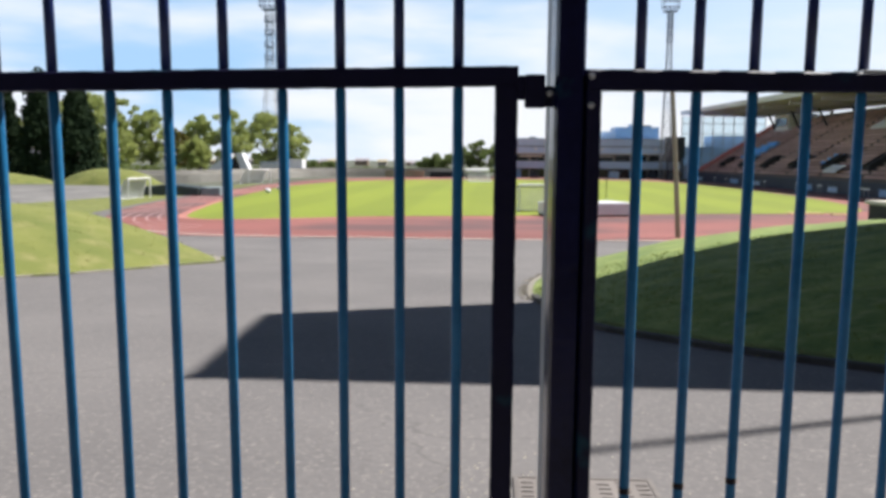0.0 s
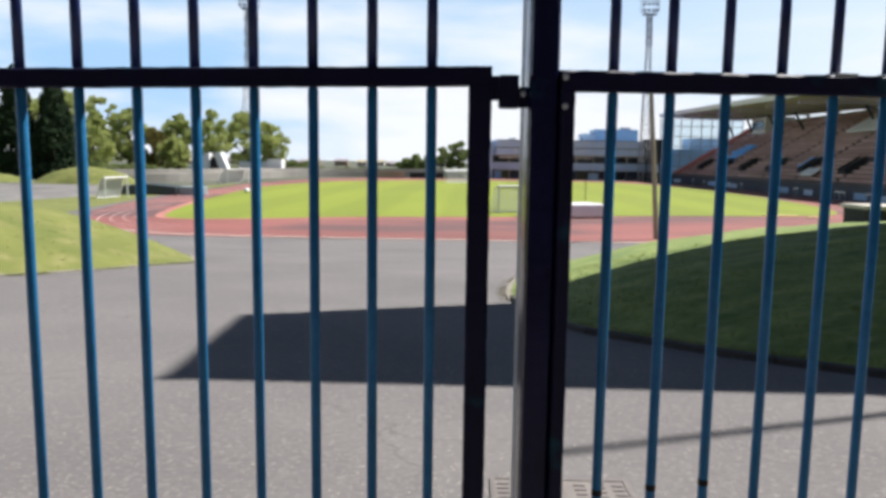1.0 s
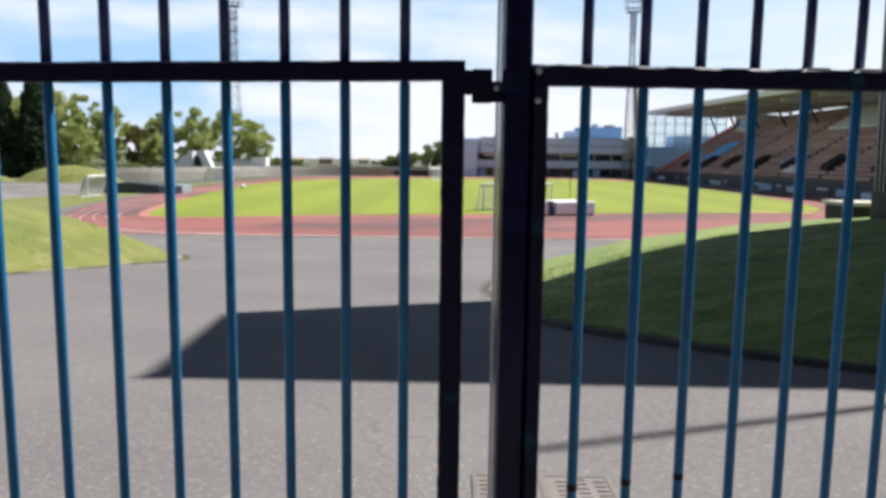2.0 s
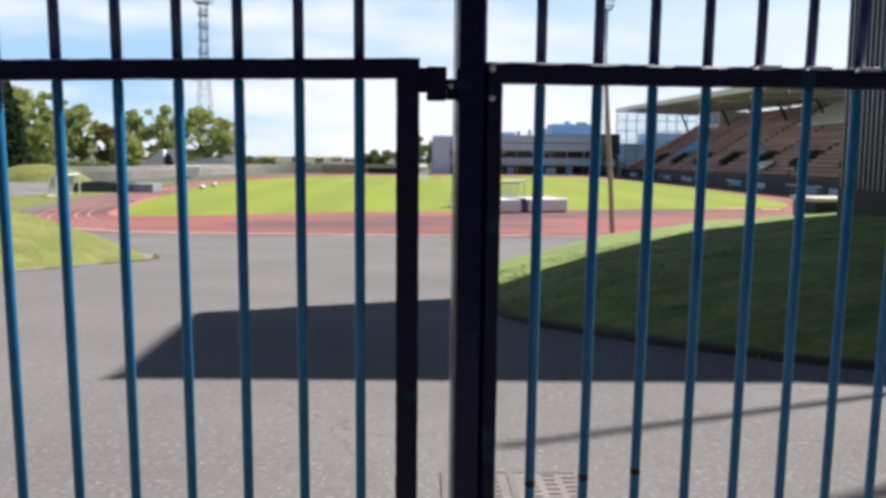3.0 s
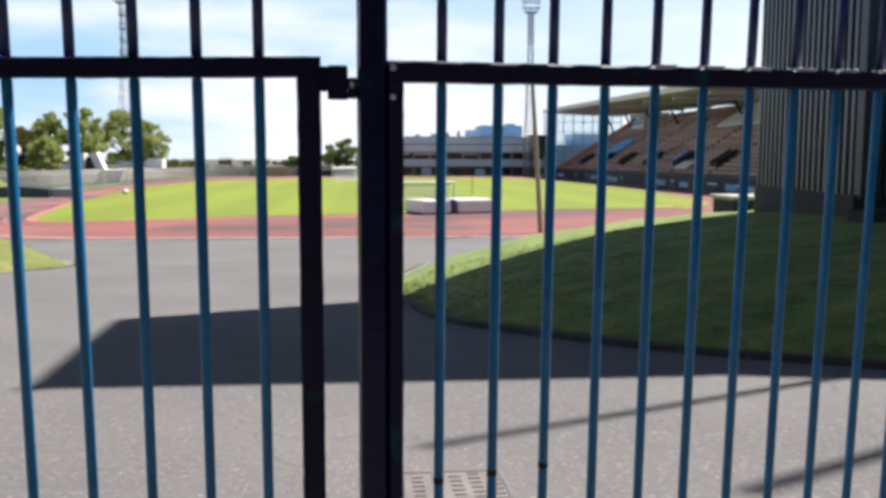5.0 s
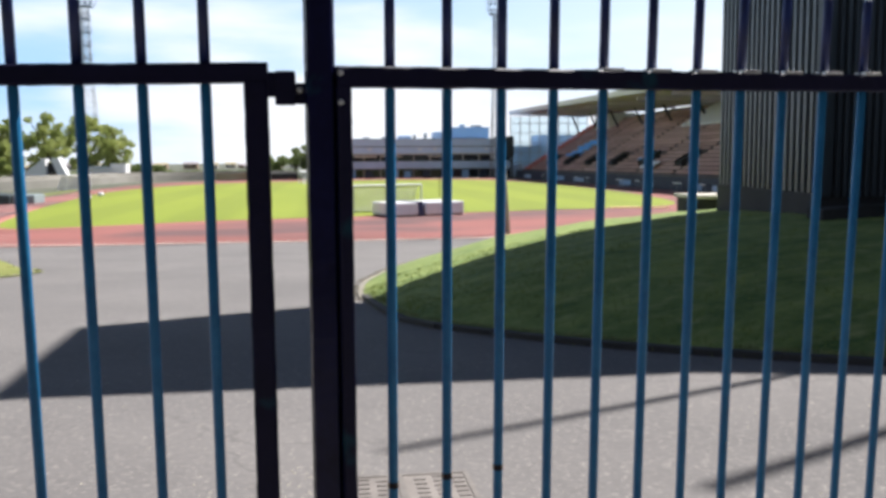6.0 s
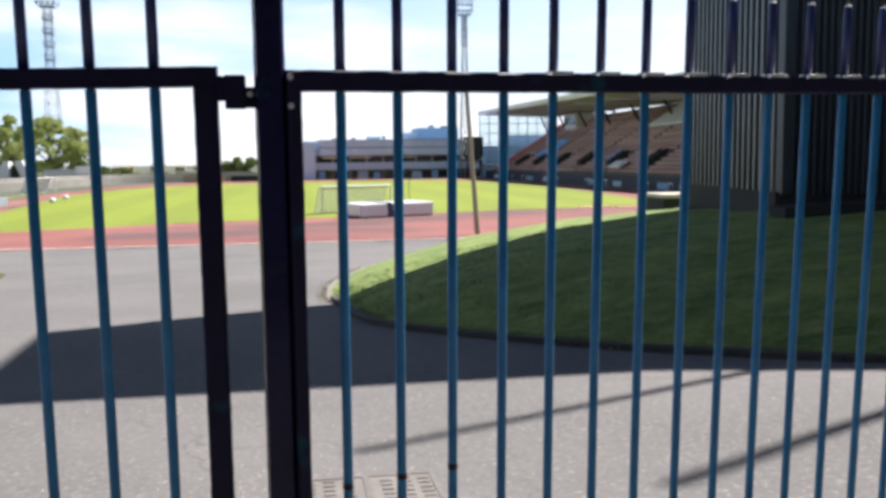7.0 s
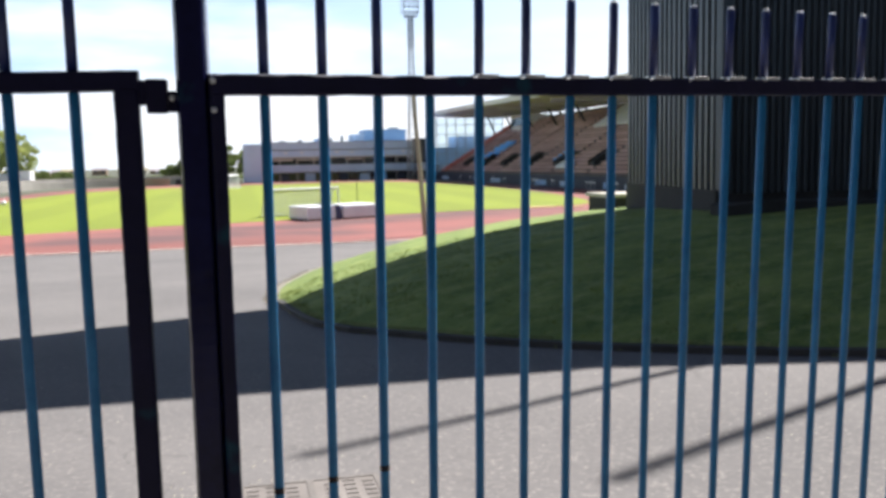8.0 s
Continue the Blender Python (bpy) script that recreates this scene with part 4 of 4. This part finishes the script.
landing_mat(1.2, 3.42, "white vinyl high jump landing mat")
landing_mat(3.98, 7.22, "white vinyl high jump landing mat")
bm = B(3.44, 3.96, 0.02, 3.2, 0.02, 1.10, 0.06)
for v in bm.verts:
    v.co.x -= 0.22 * max(0.0, v.co.z - 0.75) / 0.35
wedge = part("mat_cover", bm, M_NAVYVINYL, m=MATS)
tagged(wedge, "navy vinyl cover between the white mats", "mat cover")


def goal(x0, y0, x1, y1, h, depth, label, r=0.06):
    t = thing("goal", label, "goal", "football goals")
    d = Vector((x1 - x0, y1 - y0, 0))
    n = Vector((-d.y, d.x, 0)).normalized() * depth
    z0 = FIELD + 0.03
    for x, y in ((x0, y0), (x1, y1)):
        part("post", tube(bmesh.new(), [(x, y, z0), (x, y, z0 + h)], r, 8), M_WHITE, t)
        part("stay", tube(bmesh.new(), [(x, y, z0 + h), (x + n.x * 0.5, y + n.y * 0.5, z0 + h - 0.2), (x + n.x, y + n.y, z0 + 0.05)], r * 0.6, 6), M_WHITE, t)
    part("crossbar", tube(bmesh.new(), [(x0, y0, z0 + h), (x1, y1, z0 + h)], r, 8), M_WHITE, t)
    part("ground_bar", tube(bmesh.new(), [(x0 + n.x, y0 + n.y, z0 + 0.05), (x1 + n.x, y1 + n.y, z0 + 0.05)], r * 0.7, 6), M_WHITE, t)
    bm = bmesh.new()
    k = 36
    for i in range(k + 1):
        p = Vector((x0, y0, z0)) + d * i / k
        tube(bm, [p + Vector((0, 0, h)), p + n * 0.5 + Vector((0, 0, h - 0.2)), p + n + Vector((0, 0, 0.05))], 0.034, 3, False)
    for i in range(1, 8):
        s = i / 8
        o = n * (0.5 + 0.5 * s) + Vector((0, 0, (h - 0.2) * (1 - s) + 0.05 * s))
        tube(bm, [Vector((x0, y0, z0)) + o, Vector((x1, y1, z0)) + o], 0.026, 3, False)
    for i in range(1, 6):
        o = n * 0.1 * i + Vector((0, 0, h - 0.04 * i))
        tube(bm, [Vector((x0, y0, z0)) + o, Vector((x1, y1, z0)) + o], 0.05, 3, False)
    part("net", bm, M_NET, t, "white net")


goal(2.3, 69.4, 7.8, 71.2, 2.1, 1.8, "white football goal with net behind the landing mats", 0.085)
goal(-4.7, 167, -0.4, 168.5, 2.4, -1.8, "white football goal at the far end of the pitch", 0.08)
goal(-34.3, 82.6, -34.1, 87.6, 1.95, 0.8, "white training goal standing beside the track", 0.09)
goal(-38.0, 138.5, -36.5, 146, 2.2, 1.5, "white goal standing beyond the track", 0.08)


def bundle(x, y, r, label):
    bm = bmesh.new()
    bmesh.ops.create_icosphere(bm, subdivisions=3, radius=r)
    for v in bm.verts:
        v.co *= 1 + 0.12 * noise.noise(v.co * 3 + Vector((x, y, 0)))
        v.co.z *= 0.85
    ob = part("white_bundle", bm, M_VINYL, m=pose(x, y, FIELD + r * 0.8), smooth=True)
    tagged(ob, label, "bundle", "white bundles")


bundle(-26.0, 103, 0.34, "round white bundle lying beside the track")
bundle(-26.8, 112, 0.34, "round white bundle lying beside the track")
cover = thing("covered_mat", "long low dark green covered landing bed", "covered bed")
bm = B(-37.2, -31.0, 93, 97, FIELD, FIELD + 0.85, 0.1)
bmesh.ops.bisect_plane(bm, geom=bm.verts[:] + bm.edges[:] + bm.faces[:], plane_co=(-34.4, 0, 0), plane_no=(1, 0, 0))
for v in bm.verts:
    if v.co.z > FIELD + 0.5:
        v.co.z += 0.35 * max(0.0, 1 - abs(v.co.x + 34.4) / 3.0)
part("cover", bm, M_TARP, cover)
part("end_cover", B(-30.95, -28.8, 93.6, 97, FIELD, FIELD + 0.9, 0.1), M_TARPEND, cover, "grey-green end cover")


def hurdle(x, y):
    t = thing("hurdle", "white hurdle stored along the dark barrier", "hurdle", "stored hurdles", m=pose(x, y, FIELD + 0.02, 0, 0, 90))
    part("board", B(-0.7, 0.7, -0.02, 0.02, 0.95, 1.1), M_WHITE, t)
    for sx in (-0.6, 0.6):
        part("leg", B(sx - 0.03, sx + 0.03, -0.03, 0.03, 0, 0.95), M_STEEL, t)
        part("foot", B(sx - 0.03, sx + 0.03, -0.4, 0.03, 0, 0.04), M_STEEL, t)


for y_ in (99, 106, 107.5, 121, 128, 129.6, 145, 152, 168, 176):
    hurdle(43.9, y_)


# ---- stadium: far edge and left side ----
def far_side():
    w = thing("perimeter_wall", "low grey concrete terrace wall round the far bend", "wall", kind="structure")
    path = spline([(-53, 134), (-46, 146), (-42, 175), (-38, 196), (-22, 211), (-2, 216)], 6, False)
    for z0, z1, off, m in ((FIELD, -0.9, 0, M_TERRACE), (-0.9, -0.3, 2.0, M_TERRACE)):
        bm = bmesh.new()
        pts = [Vector((x, y, 0)) for x, y in path]
        rows_ = []
        for i, p in enumerate(pts):
            d = (pts[min(i + 1, len(pts) - 1)] - pts[max(i - 1, 0)]).normalized()
            n = Vector((-d.y, d.x, 0))
            p0, p1 = p + n * off, p + n * (off + 2.5)
            rows_.append([bm.verts.new(c) for c in ((p0.x, p0.y, z0), (p0.x, p0.y, z1), (p1.x, p1.y, z1), (p1.x, p1.y, z0))])
        for r0, r1 in zip(rows_, rows_[1:]):
            for j in range(3):
                bm.faces.new((r0[j], r1[j], r1[j + 1], r0[j + 1]))
        bmesh.ops.recalc_face_normals(bm, faces=bm.faces)
        part("terrace_step", bm, m, w)
    part("ochre_stretch", B(-24, -15, 203.5, 204, FIELD, -0.7), M_OCHRE, w, "weathered ochre stretch of wall")
    part("dark_stretch", B(-14, -1, 207.5, 208, FIELD, -1.0), M_BLACK, w, "dark hoarding")


far_side()


def grassy_knoll(x, y, rx, ry, h, label):
    bm = bmesh.new()
    bmesh.ops.create_grid(bm, x_segments=24, y_segments=16, size=1)
    for v in bm.verts:
        d = math.hypot(v.co.x, v.co.y)
        z = h * max(0, 1 - d * d) ** 0.7 + 0.1 * noise.noise(v.co * 5)
        v.co = Vector((x + v.co.x * rx, y + v.co.y * ry, FIELD - 0.1 + z))
    tagged(part("grass_knoll", bm, M_DRYBANK, smooth=True), label, "grass knoll")


grassy_knoll(-57.0, 131, 7.4, 6, 2.5, "low sunlit grass knoll behind the terrace")
grassy_knoll(-84, 132, 18, 8, 2.2, "low grass rise in front of the conifers")
sheet("terrace_floor", [(-110, 62), (-40, 62), (-34.5, 92), (-36, 112), (-42, 122), (-60, 122), (-110, 112)], FIELD + 0.012, M_YARD, "worn grey concrete yard beside the track", "yard")
sheet("verge", [(-60, 60), (-28, 58), (-29.5, 68), (-33.5, 100), (-36, 140), (-38, 140), (-36.5, 100), (-40, 74), (-60, 70)], FIELD + 0.016, M_DRYBANK, "strip of dry grass along the track", "verge")


def pyramid():
    t = thing("angular_shelter", "white angular concrete shelter with sloping wing walls", "shelter")
    zb = FIELD + 0.6
    for ox, dy, outline in ((-57.0, 2.5, ((0, 0), (5.3, 0), (5.3, 4.4), (4.9, 4.4), (0, 0.7))), (-51.2, 2.5, ((1.7, 0), (3.5, 0), (3.4, 0.9), (1.8, 4.5), (0.4, 4.5), (1.7, 1.0)))):
        bm = bmesh.new()
        n = len(outline)
        ring = [bm.verts.new((ox + u, 175 + d, zb + v)) for d in (0, dy) for u, v in outline]
        bm.faces.new(ring[:n])
        bm.faces.new(ring[n:][::-1])
        for i in range(n):
            bm.faces.new((ring[i], ring[(i + 1) % n], ring[(i + 1) % n + n], ring[i + n]))
        part("wing", bm, M_WHITE, t)
    # black block paints the shade in the gap between the wings
    part("gap_shade_block", B(-51.7, -49.7, 176.2, 177.0, FIELD, FIELD + 4.2), M_BLACK, t, "black block for the shade between the wings")
    part("base", B(-57.2, -47.4, 174.9, 178, FIELD - 0.1, zb), M_TERRACE, t)
    h = thing("white_hut", "low white flat-roofed hut with a taller end", "hut")
    part("wall", B(-50.7, -44.4, 194.5, 198, FIELD, 0.85), M_WHITE, h)
    part("end_wall", B(-44.4, -41.3, 194, 198, FIELD, 1.66), M_WHITE, h)
    part("roof", B(-50.9, -44.4, 194.3, 198.2, 0.85, 1.05), M_GREYBAND, h)


pyramid()


# ---- trees ----
def leaf_cloud(bm, c, r, n, size, rnd):
    for _ in range(n):
        d = Vector((rnd.gauss(0, 1), rnd.gauss(0, 1), rnd.gauss(0, 1))).normalized()
        p = c + Vector((d.x * r[0], d.y * r[1], d.z * r[2])) * (rnd.random() ** 0.4)
        u = Vector((rnd.gauss(0, 1), rnd.gauss(0, 1), rnd.gauss(0, 1))).normalized()
        v = u.orthogonal().normalized()
        s = size * rnd.uniform(0.6, 1.3)
        bm.faces.new([bm.verts.new(p + q) for q in (u * s, v * s * 0.7, -u * s * 0.8, -v * s * 0.7)])


def broadleaf(x, y, z, h, w, seed, material, label, clumps=92):
    rnd = random.Random(seed)
    t = thing("tree", label, "tree", "broadleaf trees behind the ground", m=pose(x, y, z))
    bm = bmesh.new()
    tube(bm, [(0, 0, -0.3), (0.1, 0, h * 0.25), (0.0, 0.1, h * 0.5), (0.1, 0, h * 0.8)], [h * 0.035, h * 0.026, h * 0.018, h * 0.005], 8)
    tips = []
    for i in range(9):
        an, z0 = rnd.uniform(0, 6.28), h * rnd.uniform(0.2, 0.6)
        tip = Vector((math.cos(an) * w * rnd.uniform(0.25, 0.42), math.sin(an) * w * rnd.uniform(0.25, 0.42), z0 + h * rnd.uniform(0.1, 0.3)))
        tube(bm, [(0, 0, z0), tip * 0.5 + Vector((0, 0, z0 * 0.45)), tip], [h * 0.014, h * 0.009, h * 0.003], 5)
        tips.append(tip)
    part("trunk", bm, M_BARK, t)
    bm = bmesh.new()
    for i in range(clumps):
        if i < 9:
            c = tips[i]
        else:
            an, k = rnd.uniform(0, 6.28), rnd.random() ** 0.6
            zz = rnd.uniform(0.22, 0.93)
            prof = math.sin(min(1, (zz - 0.1) / 0.85) * math.pi) ** 0.6
            c = Vector((math.cos(an) * w * 0.45 * k * prof, math.sin(an) * w * 0.45 * k * prof, h * zz))
        s = w * (rnd.uniform(0.055, 0.125) if clumps > 40 else rnd.uniform(0.08, 0.17))
        leaf_cloud(bm, c, (s, s, s * 0.8), 130 if clumps < 40 else 85, (0.34 if clumps < 40 else 0.16) + 0.008 * h, rnd)
    part("crown", bm, material, t)


def conifer(x, y, z, h, w, seed):
    rnd = random.Random(seed)
    t = thing("conifer", "dark dense evergreen conifer", "tree", "dark conifers", m=pose(x, y, z))
    part("trunk", tube(bmesh.new(), [(0, 0, -0.3), (0, 0, h * 0.9)], [0.35, 0.05], 8), M_BARK, t)
    bm = bmesh.new()
    for i in range(95):
        zz = rnd.uniform(0.03, 0.98)
        rad = w * 0.5 * (1 - zz ** 1.7) * rnd.uniform(0.5, 1.0)
        an = rnd.uniform(0, 6.28)
        leaf_cloud(bm, Vector((math.cos(an) * rad * 0.75, math.sin(an) * rad * 0.75, h * zz)), (w * 0.14, w * 0.14, w * 0.2), 110, 0.33, rnd)
    part("crown", bm, M_CONIFER, t)


conifer(-83, 150, FIELD, 15.5, 6, 1)
conifer(-76, 147, FIELD, 18.0, 9.5, 2)
conifer(-70.5, 149, FIELD, 15.6, 11, 3)
conifer(-90, 152, FIELD, 13.0, 9, 4)
for k, (x, y, h, w, mt) in enumerate((
        (-87, 192, 16.5, 12, M_LEAF), (-80, 190, 15.6, 10, M_LEAF), (-73.5, 190, 13.6, 9, M_LEAF), (-77, 180, 9.5, 9, M_LEAF),
        (-66.5, 186, 9.5, 6, M_LEAF_OLIVE), (-63.5, 192, 12.4, 8, M_LEAF), (-57, 194, 13.6, 9, M_LEAF), (-52, 204, 13.6, 10.5, M_LEAF),
        (-46.5, 206, 11.9, 9.5, M_LEAF), (-61, 182, 7.5, 7, M_LEAF), (-96, 190, 15.5, 12, M_LEAF), (-104, 186, 15, 12, M_LEAF))):
    broadleaf(x, y, FIELD, h * 1.12, w * 1.05, 20 + k, mt, "olive-tinted broadleaf tree in leaf" if mt is M_LEAF_OLIVE else "leafy green broadleaf tree in full summer leaf")
for k, (x, y, h, w) in enumerate(((-3.5, 282, 10.6, 11), (2.5, 284, 10.2, 10), (-9, 283, 8.6, 9), (-14.5, 280, 6.9, 9), (-20, 283, 5.0, 9), (-58, 278, 4.0, 9), (-52, 282, 3.2, 9), (9, 286, 9.5, 10))):
    broadleaf(x, y, FIELD, h, w, 60 + k, M_HEDGE, "distant rounded green tree beyond the ground", 16)


def far_houses():
    rnd = random.Random(9)
    for i in range(24):
        x = -200 + i * 9 + rnd.uniform(-4, 4)
        w, h = rnd.uniform(5, 8.5), rnd.uniform(1.9, 3.3)
        y = 600 + rnd.uniform(-25, 40)
        t = thing("house", "small distant pale house with a pitched roof", "house", "distant houses")
        part("wall", B(x - w / 2, x + w / 2, y, y + 8, FIELD, FIELD + h), rnd.choice((M_SLAB, M_CONC, M_BRICK)), t)
        for k in (-0.28, 0.28):
            part("window", B(x + k * w - 0.6, x + k * w + 0.6, y - 0.06, y - 0.01, FIELD + h * 0.45, FIELD + h * 0.8), M_WINDOW, t)
        bm = bmesh.new()
        v = [bm.verts.new(c) for c in ((x - w / 2 - 0.3, y - 0.4, FIELD + h), (x + w / 2 + 0.3, y - 0.4, FIELD + h), (x + w / 2 + 0.3, y + 8.4, FIELD + h), (x - w / 2 - 0.3, y + 8.4, FIELD + h), (x - w / 2 - 0.3, y + 4, FIELD + h + 1.5), (x + w / 2 + 0.3, y + 4, FIELD + h + 1.5))]
        for q in ((0, 1, 5, 4), (2, 3, 4, 5), (0, 4, 3), (1, 2, 5), (3, 2, 1, 0)):
            bm.faces.new([v[j] for j in q])
        part("roof", bm, rnd.choice((M_SLATE, M_SLATE, M_OCHRE)), t)


far_houses()


def hedge(x0, x1, y, h, label, material=M_HEDGE):
    rnd = random.Random(int(x0 + 500))
    bm = bmesh.new()
    n = int((x1 - x0) / 2.2)
    for i in range(n):
        leaf_cloud(bm, Vector((x0 + (x1 - x0) * i / n, y + rnd.uniform(-1, 1), FIELD + h * rnd.uniform(0.3, 0.7))), (2.0, 1.5, h * 0.45), 70, 0.5, rnd)
    tagged(part("hedge", bm, material), label, "hedge", kind="stuff")


hedge(-110, 20, 300, 1.5, "long distant green hedge line")
hedge(-100, -62, 176, 3.2, "dark shrubs under the trees")
# dark foliage added where shade lies beneath the conifers
hedge(-98, -66, 146, 3.4, "added dark foliage standing in for shade under the conifers", M_CONIFER)

# ---- kerb stones ----
def kerbs(parent, path, length, w, h, material, rise):
    pts = [Vector((x, y, 0)) for x, y in path]
    acc, out = 0.0, []
    for p, q in zip(pts, pts[1:]):
        seg = (q - p).length
        while acc <= seg:
            out.append((p.lerp(q, acc / seg), (q - p).normalized()))
            acc += length
        acc -= seg
    me = mesh_of("kerb_stone", B(-length / 2 + 0.002, length / 2 - 0.002, -w / 2, w / 2, -0.12, h, 0.006), material)
    for p, d in out:
        ob = new("kerb_stone", me)
        ob.parent = parent
        gz = ground_z(p.x, p.y)
        ob.matrix_basis = Matrix.Translation((p.x, p.y, gz + rise)) @ Matrix.Rotation(math.atan2(d.y, d.x), 4, "Z") @ Matrix.Rotation(math.atan(0.0548 * d.y), 4, "Y")


kerbs(bank_right, BANK_R[3:46], 0.9, 0.12, 0.075, M_KERB, 0.0)
kerbs(bank_right, BANK_R[-18:] + BANK_R[:3], 0.9, 0.22, 0.03, M_PALEKERB, 0.0)
kerbs(bank_left, BANK_L[-4:] + BANK_L[:26], 0.9, 0.34, 0.035, M_PALEKERB, 0.0)
